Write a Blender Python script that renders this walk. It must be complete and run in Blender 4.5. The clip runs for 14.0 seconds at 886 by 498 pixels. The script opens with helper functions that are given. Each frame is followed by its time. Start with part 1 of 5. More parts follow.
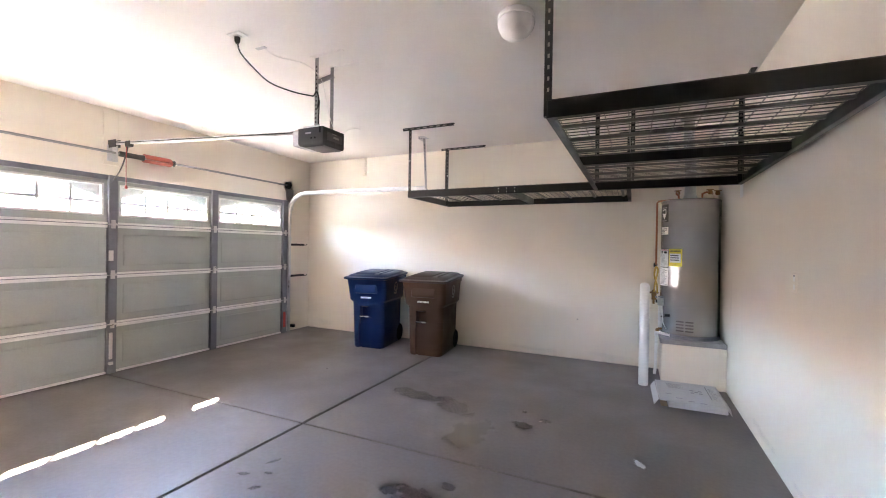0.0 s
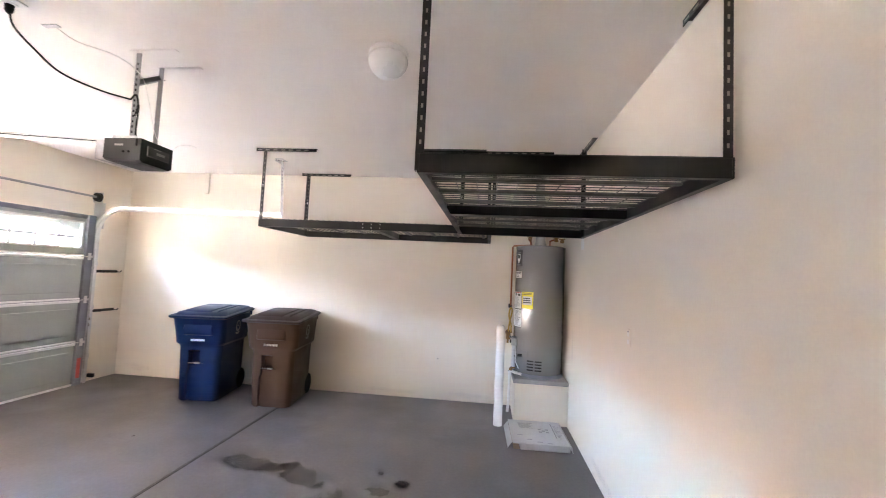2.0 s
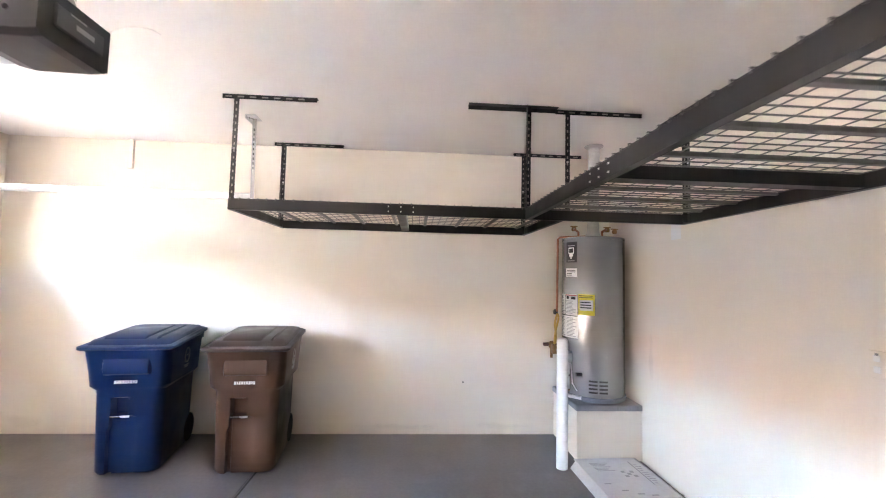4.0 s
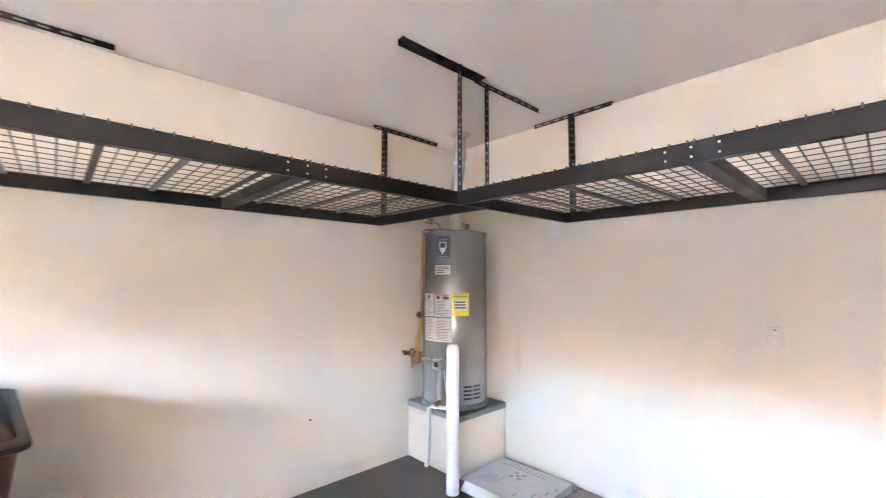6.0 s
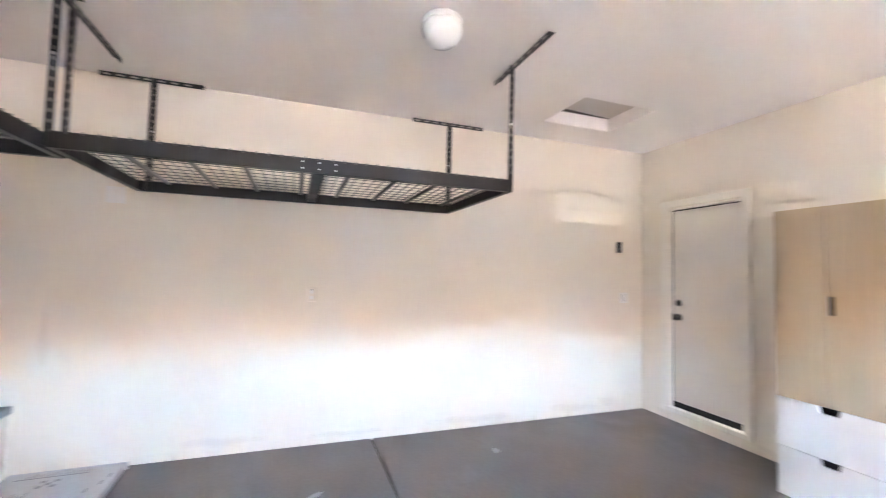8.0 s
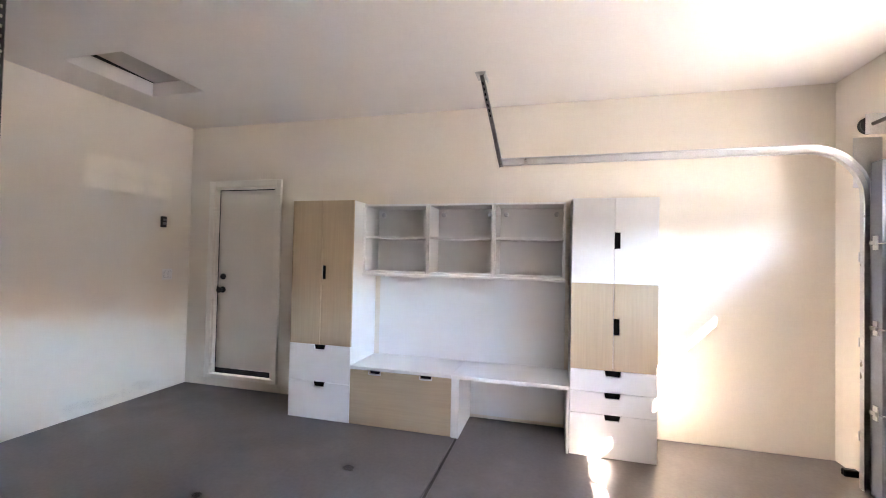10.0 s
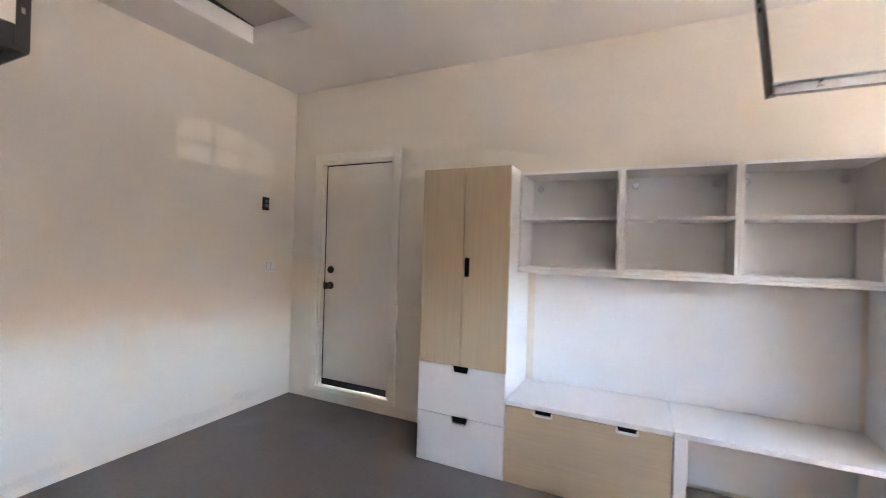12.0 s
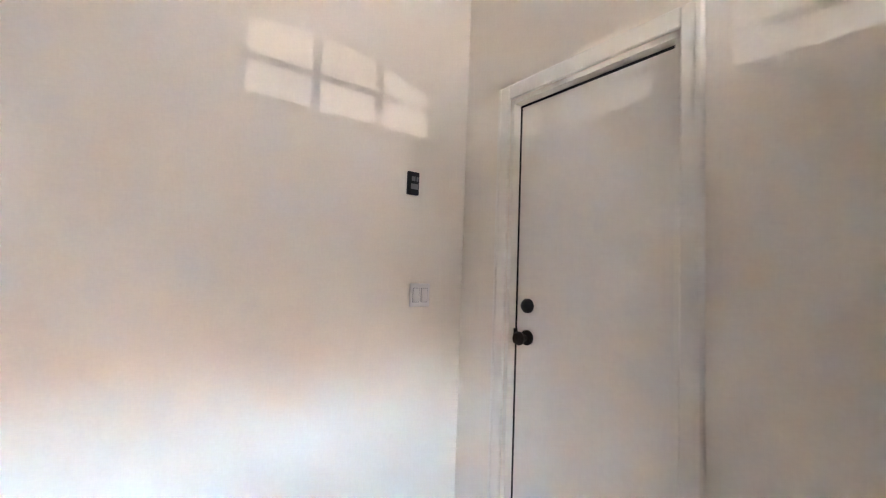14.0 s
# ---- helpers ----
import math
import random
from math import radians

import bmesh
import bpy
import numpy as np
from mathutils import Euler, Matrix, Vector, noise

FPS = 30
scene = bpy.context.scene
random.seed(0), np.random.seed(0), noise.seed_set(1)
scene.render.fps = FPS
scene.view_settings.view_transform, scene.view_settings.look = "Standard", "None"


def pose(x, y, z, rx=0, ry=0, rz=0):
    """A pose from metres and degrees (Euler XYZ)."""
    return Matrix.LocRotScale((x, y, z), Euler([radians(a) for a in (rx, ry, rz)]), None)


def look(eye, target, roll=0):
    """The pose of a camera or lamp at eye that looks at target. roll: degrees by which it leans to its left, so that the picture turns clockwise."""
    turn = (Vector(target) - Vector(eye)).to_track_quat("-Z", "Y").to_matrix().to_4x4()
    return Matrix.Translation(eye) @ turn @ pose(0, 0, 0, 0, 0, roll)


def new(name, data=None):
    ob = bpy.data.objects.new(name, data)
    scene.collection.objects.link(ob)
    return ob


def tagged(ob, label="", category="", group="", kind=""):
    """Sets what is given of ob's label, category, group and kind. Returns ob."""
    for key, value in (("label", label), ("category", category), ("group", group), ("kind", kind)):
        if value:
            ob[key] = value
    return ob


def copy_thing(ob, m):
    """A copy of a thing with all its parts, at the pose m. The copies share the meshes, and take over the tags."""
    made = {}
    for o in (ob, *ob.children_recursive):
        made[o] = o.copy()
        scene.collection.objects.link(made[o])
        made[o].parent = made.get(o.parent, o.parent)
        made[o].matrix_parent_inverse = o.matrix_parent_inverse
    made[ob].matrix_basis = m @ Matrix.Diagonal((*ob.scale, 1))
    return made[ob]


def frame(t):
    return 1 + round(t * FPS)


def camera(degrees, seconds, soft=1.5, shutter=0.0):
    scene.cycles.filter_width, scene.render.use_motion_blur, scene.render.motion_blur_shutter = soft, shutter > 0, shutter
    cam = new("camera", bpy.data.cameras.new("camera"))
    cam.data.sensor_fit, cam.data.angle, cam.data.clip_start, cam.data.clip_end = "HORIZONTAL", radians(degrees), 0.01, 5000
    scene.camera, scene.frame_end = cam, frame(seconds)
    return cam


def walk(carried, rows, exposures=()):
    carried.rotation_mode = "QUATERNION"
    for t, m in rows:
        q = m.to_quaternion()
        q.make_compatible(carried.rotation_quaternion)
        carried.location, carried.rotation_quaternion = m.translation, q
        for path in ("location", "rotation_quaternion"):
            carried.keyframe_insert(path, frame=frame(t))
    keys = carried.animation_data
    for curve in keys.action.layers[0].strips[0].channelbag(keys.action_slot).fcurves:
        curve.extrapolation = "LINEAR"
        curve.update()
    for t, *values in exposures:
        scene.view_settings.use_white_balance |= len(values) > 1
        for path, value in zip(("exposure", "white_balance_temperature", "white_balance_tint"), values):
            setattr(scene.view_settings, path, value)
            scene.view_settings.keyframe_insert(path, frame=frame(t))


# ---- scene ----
cam = camera(93.6, 14.0, soft=1.0, shutter=0.35)
PATH = [
    (0, (0.161, -0.369, 1.396), (-0.676, 1.447, 1.389), 0.9),
    (0.5, (0.191, -0.306, 1.419), (-0.586, 1.536, 1.449), 1.5),
    (1, (0.206, -0.286, 1.477), (-0.404, 1.617, 1.567), 1.9),
    (1.5, (0.179, -0.266, 1.542), (-0.229, 1.689, 1.654), 2.3),
    (2, (0.092, -0.131, 1.571), (-0.125, 1.854, 1.694), 2.7),
    (2.5, (-0.086, 0.107, 1.582), (-0.219, 2.098, 1.712), 2.6),
    (3, (-0.37, 0.362, 1.559), (-0.42, 2.356, 1.703), 2.4),
    (3.2, (-0.479, 0.469, 1.556), (-0.521, 2.464, 1.694), 2.3),
    (5.3, (-1.669, 1.831, 1.55), (-0.829, 3.641, 1.685), 0.7),
    (5.5, (-1.728, 1.933, 1.524), (-0.745, 3.668, 1.672), 0.8),
    (6, (-1.915, 2.23, 1.545), (-0.553, 3.689, 1.685), 0.1),
    (6.5, (-1.991, 2.496, 1.491), (-0.307, 3.564, 1.644), -0.1),
    (7, (-2.176, 2.67, 1.49), (-0.263, 3.24, 1.614), 0.2),
    (7.5, (-2.406, 2.757, 1.44), (-0.409, 2.747, 1.562), 0.6),
    (8, (-2.614, 2.818, 1.449), (-0.731, 2.15, 1.552), 1.4),
    (8.5, (-2.741, 2.952, 1.428), (-1.262, 1.609, 1.521), 1.7),
    (9, (-2.903, 2.996, 1.457), (-1.962, 1.232, 1.496), 1.6),
    (9.2, (-2.957, 3.014, 1.462), (-2.19, 1.167, 1.475), 1.6),
    (11.3, (-2.425, 2.507, 1.378), (-1.996, 0.555, 1.449), 1.2),
    (11.5, (-2.282, 2.416, 1.407), (-1.646, 0.52, 1.469), 1.3),
    (12, (-1.974, 2.105, 1.398), (-1.109, 0.302, 1.397), 1.7),
    (12.5, (-1.714, 1.726, 1.343), (-0.588, 0.073, 1.336), 1.7),
    (13, (-1.336, 1.388, 1.365), (0.041, -0.063, 1.343), 0.9),
    (13.5, (-1.001, 0.982, 1.346), (0.474, -0.368, 1.361), 1.3),
    (14, (-0.715, 0.576, 1.316), (0.891, -0.611, 1.428), 2.1),
]
# stops, kelvin, tint: the filming camera brightens in the heater corner and darkens towards the cabinets
EXPOSURE = [(t, e, k, 24) for t, e, k in ((0, 8.53, 7430), (2, 8.84, 7430), (3.2, 8.99, 7380), (5.5, 9.19, 7380), (7.5, 9.15, 7330), (8.5, 8.85, 7380), (9.2, 8.40, 7430), (11.3, 7.80, 7330), (12, 8.12, 7640), (12.5, 8.26, 7530), (13, 8.41, 7430), (14, 8.82, 7230))]
walk(cam, [(t, look(eye, target, roll)) for t, eye, target, roll in PATH], EXPOSURE)

# ---------------- world, sun, exposure ----------------
SUN_FROM = Vector((-1.72, 1.53, 1.78))
world = bpy.data.worlds.new("world")
scene.world = world
world.use_nodes = True
wn = world.node_tree
sky = wn.nodes.new("ShaderNodeTexSky")
sky.sky_type = "NISHITA"
sky.sun_disc = False
sky.sun_elevation = radians(36.4)
sky.sun_rotation = radians(-48.3)
sky.ozone_density, sky.dust_density = 3.0, 0.1
wn.links.new(sky.outputs[0], wn.nodes["Background"].inputs[0])
wn.nodes["Background"].inputs[1].default_value = 0.10
sun_data = bpy.data.lights.new("sun", "SUN")
sun_data.energy, sun_data.angle, sun_data.color = 2.6, radians(0.5), (1.0, 0.94, 0.85)
sun = new("sun", sun_data)
sun.matrix_world = look(SUN_FROM * 10, (0, 0, 0))
# spot lamp added outside to imitate reflected sun through the door's windows; source unseen
glint_data = bpy.data.lights.new("reflected_sun_spot", "SPOT")
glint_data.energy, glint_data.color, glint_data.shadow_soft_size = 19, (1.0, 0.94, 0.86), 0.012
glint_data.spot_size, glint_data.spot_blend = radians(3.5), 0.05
glint = new("reflected_sun_spot", glint_data)
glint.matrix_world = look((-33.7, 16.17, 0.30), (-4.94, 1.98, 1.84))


# ---------------- materials ----------------
def mat(name, base, rough=0.6, metal=0.0, vary=0.06, scale=3.0, fine=60.0, bump=0.05, dist=0.004, spec=0.5, dirt=None, dirt_at=0.62, dirt_scale=1.3, rvary=0.1):
    """Painted or raw surface: broad and fine variation in colour, fine relief, patchy roughness."""
    m = bpy.data.materials.new(name)
    m.use_nodes = True
    n, l = m.node_tree.nodes, m.node_tree.links
    p = n["Principled BSDF"]
    p.inputs["Metallic"].default_value = metal
    p.inputs["Specular IOR Level"].default_value = spec
    tc = n.new("ShaderNodeTexCoord")
    broad = n.new("ShaderNodeTexNoise")
    broad.inputs["Scale"].default_value, broad.inputs["Detail"].default_value = scale, 5
    small = n.new("ShaderNodeTexNoise")
    small.inputs["Scale"].default_value, small.inputs["Detail"].default_value = fine, 3
    l.new(tc.outputs["Object"], broad.inputs["Vector"])
    l.new(tc.outputs["Object"], small.inputs["Vector"])
    add = n.new("ShaderNodeMath")
    add.operation = "ADD"
    l.new(broad.outputs[0], add.inputs[0])
    l.new(small.outputs[0], add.inputs[1])
    ramp = n.new("ShaderNodeMapRange")
    ramp.inputs[1].default_value, ramp.inputs[2].default_value = 0.6, 1.4
    ramp.inputs[3].default_value, ramp.inputs[4].default_value = 1 - vary, 1 + vary
    l.new(add.outputs[0], ramp.inputs[0])
    mul = n.new("ShaderNodeVectorMath")
    mul.operation = "SCALE"
    mul.inputs[0].default_value = base
    l.new(ramp.outputs[0], mul.inputs["Scale"])
    colour = mul.outputs[0]
    if dirt:
        dn = n.new("ShaderNodeTexNoise")
        dn.inputs["Scale"].default_value, dn.inputs["Detail"].default_value, dn.inputs["Roughness"].default_value = dirt_scale, 8, 0.65
        l.new(tc.outputs["Object"], dn.inputs["Vector"])
        dr = n.new("ShaderNodeMapRange")
        dr.inputs[1].default_value, dr.inputs[2].default_value = dirt_at, dirt_at + 0.14
        dr.inputs[4].default_value = 0.6
        l.new(dn.outputs[0], dr.inputs[0])
        mix = n.new("ShaderNodeMix")
        mix.data_type = "RGBA"
        l.new(dr.outputs[0], mix.inputs[0])
        l.new(colour, mix.inputs[6])
        mix.inputs[7].default_value = (*dirt, 1)
        colour = mix.outputs[2]
    l.new(colour, p.inputs["Base Color"])
    rr = n.new("ShaderNodeMapRange")
    rr.inputs[1].default_value, rr.inputs[2].default_value = 0.3, 0.7
    rr.inputs[3].default_value, rr.inputs[4].default_value = max(0.02, rough - rvary), min(1, rough + rvary)
    l.new(broad.outputs[0], rr.inputs[0])
    l.new(rr.outputs[0], p.inputs["Roughness"])
    if bump:
        b = n.new("ShaderNodeBump")
        b.inputs["Strength"].default_value, b.inputs["Distance"].default_value = bump, dist
        l.new(small.outputs[0], b.inputs["Height"])
        l.new(b.outputs[0], p.inputs["Normal"])
    return m


def oak(name, base, dark, upright=True):
    """Pale wood foil with fine straight grain."""
    m = mat(name, base, 0.42, vary=0.05)
    n, l = m.node_tree.nodes, m.node_tree.links
    tc = n.new("ShaderNodeTexCoord")
    mp = n.new("ShaderNodeMapping")
    mp.inputs["Scale"].default_value = (28, 28, 0.9) if upright else (0.9, 28, 28)
    l.new(tc.outputs["Object"], mp.inputs[0])
    g = n.new("ShaderNodeTexNoise")
    g.inputs["Scale"].default_value, g.inputs["Detail"].default_value, g.inputs["Distortion"].default_value = 2.4, 6, 0.4
    l.new(mp.outputs[0], g.inputs["Vector"])
    r = n.new("ShaderNodeValToRGB")
    r.color_ramp.elements[0].position, r.color_ramp.elements[0].color = 0.32, (*dark, 1)
    r.color_ramp.elements[1].position, r.color_ramp.elements[1].color = 0.62, (*base, 1)
    l.new(g.outputs[0], r.inputs[0])
    l.new(r.outputs[0], n["Principled BSDF"].inputs["Base Color"])
    return m


def concrete_floor():
    """Bare trowelled slab: grey mottling, trowel clouds, small pits and pale scuffs."""
    m = mat("floor_concrete", (0.131, 0.115, 0.109), 0.42, vary=0.17, scale=1.2, fine=38, bump=0.10, dist=0.003, dirt=(0.19, 0.178, 0.172), dirt_at=0.54, dirt_scale=0.9, rvary=0.16)
    return m


def stain_material(name, base, rough, at=0.42, top=0.6, fade=0.04):
    """Irregular blot: a patch whose outline is broken up by noise."""
    m = bpy.data.materials.new(name)
    m.use_nodes = True
    n, l = m.node_tree.nodes, m.node_tree.links
    p = n["Principled BSDF"]
    p.inputs["Base Color"].default_value = (*base, 1)
    p.inputs["Roughness"].default_value = rough
    tc = n.new("ShaderNodeTexCoord")
    ns = n.new("ShaderNodeTexNoise")
    ns.inputs["Scale"].default_value, ns.inputs["Detail"].default_value, ns.inputs["Roughness"].default_value = 5.5, 7, 0.62
    l.new(tc.outputs["Object"], ns.inputs["Vector"])
    gr = n.new("ShaderNodeTexGradient")
    gr.gradient_type = "SPHERICAL"
    mp = n.new("ShaderNodeMapping")
    mp.inputs["Location"].default_value, mp.inputs["Scale"].default_value = (-1, -1, 0), (2, 2, 0)
    l.new(tc.outputs["Generated"], mp.inputs[0])
    l.new(mp.outputs[0], gr.inputs[0])
    mu = n.new("ShaderNodeMath")
    mu.operation = "MULTIPLY_ADD"
    mu.inputs[1].default_value = 0.42
    l.new(gr.outputs["Fac"], mu.inputs[0])
    l.new(ns.outputs[0], mu.inputs[2])
    mr = n.new("ShaderNodeMapRange")
    mr.inputs[1].default_value, mr.inputs[2].default_value = at + 0.31 - fade, at + 0.31 + fade
    mr.inputs[4].default_value = top
    l.new(mu.outputs[0], mr.inputs[0])
    edge = n.new("ShaderNodeMapRange")
    edge.inputs[1].default_value, edge.inputs[2].default_value = 0.0, 0.25
    l.new(gr.outputs["Fac"], edge.inputs[0])
    al = n.new("ShaderNodeMath")
    al.operation = "MULTIPLY"
    l.new(mr.outputs[0], al.inputs[0])
    l.new(edge.outputs[0], al.inputs[1])
    l.new(al.outputs[0], p.inputs["Alpha"])
    return m


def glass_material():
    """Thin clear pane: lets light straight through, mirrors a little. A translucent share is added as soft fill light.
    """
    m = bpy.data.materials.new("window_glass")
    m.use_nodes = True
    n, l = m.node_tree.nodes, m.node_tree.links
    n.remove(n["Principled BSDF"])
    clear = n.new("ShaderNodeBsdfTransparent")
    clear.inputs[0].default_value = (0.95, 0.98, 0.98, 1)
    gloss = n.new("ShaderNodeBsdfGlossy")
    gloss.inputs["Roughness"].default_value = 0.01
    # translucent share added to spread even fill light through the room
    fill_scatter = n.new("ShaderNodeBsdfTranslucent")
    fill_scatter.inputs[0].default_value = (0.93, 0.95, 1.0, 1)
    shine, fill_mix = n.new("ShaderNodeMixShader"), n.new("ShaderNodeMixShader")
    shine.inputs[0].default_value, fill_mix.inputs[0].default_value = 0.06, 0.075
    l.new(clear.outputs[0], shine.inputs[1])
    l.new(gloss.outputs[0], shine.inputs[2])
    l.new(shine.outputs[0], fill_mix.inputs[1])
    l.new(fill_scatter.outputs[0], fill_mix.inputs[2])
    l.new(fill_mix.outputs[0], n["Material Output"].inputs[0])
    return m


WALL = mat("cream_wall_paint", (0.80, 0.735, 0.635), 0.5, vary=0.035, scale=1.1, fine=90, bump=0.10, dist=0.003, rvary=0.06, spec=0.35)
CEIL = mat("ceiling_paint", (0.90, 0.865, 0.825), 0.7, vary=0.03, scale=1.0, fine=80, bump=0.12, dist=0.003, spec=0.3)
TRIM = mat("white_trim_paint", (0.80, 0.76, 0.68), 0.4, vary=0.03, bump=0.03)
FLOOR = concrete_floor()
JOINT = mat("joint_dirt", (0.06, 0.055, 0.05), 0.9, vary=0.3, fine=30)
DOORPAINT = mat("door_paint", (0.78, 0.74, 0.67), 0.38, vary=0.03, scale=2, bump=0.04)
BLACKMET = mat("black_powder_coat", (0.012, 0.0115, 0.012), 0.42, metal=0.0, vary=0.15, fine=200, bump=0.06, dist=0.001)
WIRE = mat("grey_wire", (0.16, 0.155, 0.15), 0.45, metal=0.6, vary=0.1)
STEEL = mat("galvanised_steel", (0.62, 0.62, 0.62), 0.36, metal=0.9, vary=0.12, scale=9, fine=120, bump=0.03, dist=0.001)
DULLSTEEL = mat("dull_galvanised_stile", (0.19, 0.205, 0.235), 0.5, metal=0.3, vary=0.12, scale=6, fine=90, bump=0.03)
FLUE = mat("weathered_flue_steel", (0.42, 0.42, 0.41), 0.42, metal=0.7, vary=0.15, scale=9, fine=90, bump=0.03)
# darker copy of the galvanised steel: the hangers' shade is in its colour
DARKSTEEL = mat("shade_darkened_steel", (0.30, 0.30, 0.30), 0.42, metal=0.75, vary=0.12, scale=9, fine=120, bump=0.03, dist=0.001)
BOLT = mat("zinc_bolt", (0.75, 0.75, 0.74), 0.3, metal=0.95, vary=0.05)
GPANEL = mat("garage_panel_paint", (0.38, 0.415, 0.40), 0.5, vary=0.06, scale=2.2, fine=70, bump=0.08, dist=0.002)
GRAIL = mat("garage_rail_white", (0.80, 0.81, 0.81), 0.5, vary=0.07, fine=80, bump=0.04)
GFRAME = mat("window_frame_white", (0.72, 0.73, 0.72), 0.45, vary=0.04)


def thin_plastic():
    """White plastic thin enough to let daylight through."""
    m = mat("thin_white_plastic", (0.78, 0.79, 0.80), 0.5, vary=0.03)
    n, l = m.node_tree.nodes, m.node_tree.links
    tr = n.new("ShaderNodeBsdfTranslucent")
    tr.inputs[0].default_value = (0.75, 0.78, 0.82, 1)
    mx = n.new("ShaderNodeMixShader")
    mx.inputs[0].default_value = 0.014
    l.new(n["Principled BSDF"].outputs[0], mx.inputs[1])
    l.new(tr.outputs[0], mx.inputs[2])
    l.new(mx.outputs[0], n["Material Output"].inputs[0])
    return m


GINSERT = thin_plastic()
GLASS = glass_material()
SPRING = mat("red_spring_coat", (0.34, 0.06, 0.035), 0.5, vary=0.2, fine=50)
DARKMET = mat("oiled_dark_metal", (0.035, 0.033, 0.032), 0.4, metal=0.6, vary=0.2)
MAROON = mat("worn_maroon_handle", (0.10, 0.028, 0.022), 0.5, vary=0.15)
REDCORD = mat("red_release_cord", (0.35, 0.03, 0.03), 0.7)
BLUEBIN = mat("blue_bin_plastic", (0.003, 0.019, 0.068), 0.42, spec=0.18, vary=0.12, scale=4, fine=120, bump=0.08, dist=0.002)
BROWNBIN = mat("brown_bin_plastic", (0.088, 0.046, 0.028), 0.45, spec=0.18, vary=0.10, scale=4, fine=120, bump=0.08, dist=0.002)
BLUELID = mat("blue_lid_plastic", (0.005, 0.018, 0.055), 0.42, spec=0.18, vary=0.12, scale=4, fine=120, bump=0.08, dist=0.002)
BROWNLID = mat("brown_lid_plastic", (0.058, 0.038, 0.033), 0.45, spec=0.18, vary=0.12, scale=4, fine=120, bump=0.08, dist=0.002)
RUBBER = mat("black_rubber", (0.014, 0.014, 0.014), 0.7, spec=0.25, vary=0.15)
LABELW = mat("white_label", (0.78, 0.78, 0.76), 0.5, vary=0.05)
LABELG = mat("label_grey_print", (0.30, 0.30, 0.30), 0.6, vary=0.08)
LABELK = mat("label_black_print", (0.012, 0.012, 0.012), 0.5, spec=0.2)
LABELY = mat("yellow_energy_label", (0.75, 0.62, 0.03), 0.5, vary=0.04)
LABELR = mat("label_red_print", (0.45, 0.06, 0.05), 0.5)
HEATER = mat("heater_grey_enamel", (0.34, 0.345, 0.34), 0.22, metal=0.6, vary=0.03, scale=2.5, fine=60, bump=0.0, rvary=0.01)
PLINTHTOP = mat("grey_plinth_slab", (0.30, 0.30, 0.30), 0.6, vary=0.1, fine=60, bump=0.1)
PVC = mat("white_pvc", (0.80, 0.79, 0.76), 0.35, vary=0.03)
BOLLARD = mat("bollard_white_paint", (0.82, 0.81, 0.79), 0.42, vary=0.04, fine=40, bump=0.05)
COPPER = mat("copper_pipe", (0.36, 0.15, 0.08), 0.4, metal=1.0, vary=0.15, scale=12)
BRASS = mat("aged_brass", (0.30, 0.17, 0.07), 0.4, metal=0.8, vary=0.2, scale=20)
YELLOWHOSE = mat("yellow_gas_hose", (0.55, 0.34, 0.06), 0.4, vary=0.1, fine=60)
CARD = mat("white_cardboard", (0.54, 0.53, 0.52), 0.7, vary=0.06, fine=40, bump=0.08, dirt=(0.42, 0.38, 0.33), dirt_at=0.6, dirt_scale=7)
CARDEDGE = mat("brown_cardboard_core", (0.34, 0.25, 0.16), 0.8, vary=0.1)
WHITECAB = mat("white_cabinet_foil", (0.82, 0.82, 0.81), 0.35, vary=0.015, bump=0.0, rvary=0.01)
OAK = oak("pale_oak_foil", (0.55, 0.425, 0.28), (0.51, 0.39, 0.255))
OAKH = oak("pale_oak_foil_lying", (0.55, 0.425, 0.28), (0.51, 0.39, 0.255), upright=False)
# black for buttons, and for the shade inside slots, vents and grips
SLOT = mat("opening_shade_black", (0.008, 0.008, 0.008), 0.8, spec=0.1)
OPENER = mat("opener_dark_plastic", (0.022, 0.023, 0.026), 0.4, vary=0.08, fine=120, bump=0.04, dist=0.001)
LENSGREY = mat("opener_lens_grey", (0.14, 0.14, 0.145), 0.2, vary=0.05)
OPWHITE = mat("opener_white_end", (0.62, 0.63, 0.65), 0.3, vary=0.04)
LAMPGLASS = mat("lamp_opal_glass", (0.80, 0.79, 0.77), 0.25, vary=0.02, bump=0)
PLATE = mat("white_wall_plate", (0.80, 0.79, 0.76), 0.35, vary=0.02)
# hatch panel, toned darker than the ceiling paint
HATCHBOARD = mat("darker_hatch_board", (0.66, 0.61, 0.54), 0.85, vary=0.06, fine=50, bump=0.08)
# dark colour for unlit space: above the hatch and in far windows
SHADE = mat("unlit_space_dark", (0.05, 0.045, 0.04), 0.9)
STUCCO = mat("stucco", (0.55, 0.46, 0.36), 0.9, vary=0.08, fine=30, bump=0.3)
FARSTUCCO = mat("brown_stucco", (0.15, 0.125, 0.10), 0.9, vary=0.08, fine=30, bump=0.3)
# street tone raised so that the ground bounces light indoors
ASPHALT = mat("pale_bounce_ground", (0.22, 0.205, 0.185), 0.9, vary=0.15, scale=0.5, fine=20, bump=0.2)
DRIVE = mat("driveway_concrete", (0.23, 0.22, 0.205), 0.85, vary=0.08, scale=0.6, fine=20, bump=0.2)
ROOFTILE = mat("roof_tile", (0.28, 0.17, 0.12), 0.85, vary=0.2, fine=8)
# tone of the lit ceiling behind, painted on the slot plates
SLOTGAP = mat("slot_lit_background", (0.32, 0.30, 0.27), 0.7)
BLACKPL = mat("black_plastic", (0.008, 0.008, 0.009), 0.4, spec=0.25, vary=0.1)
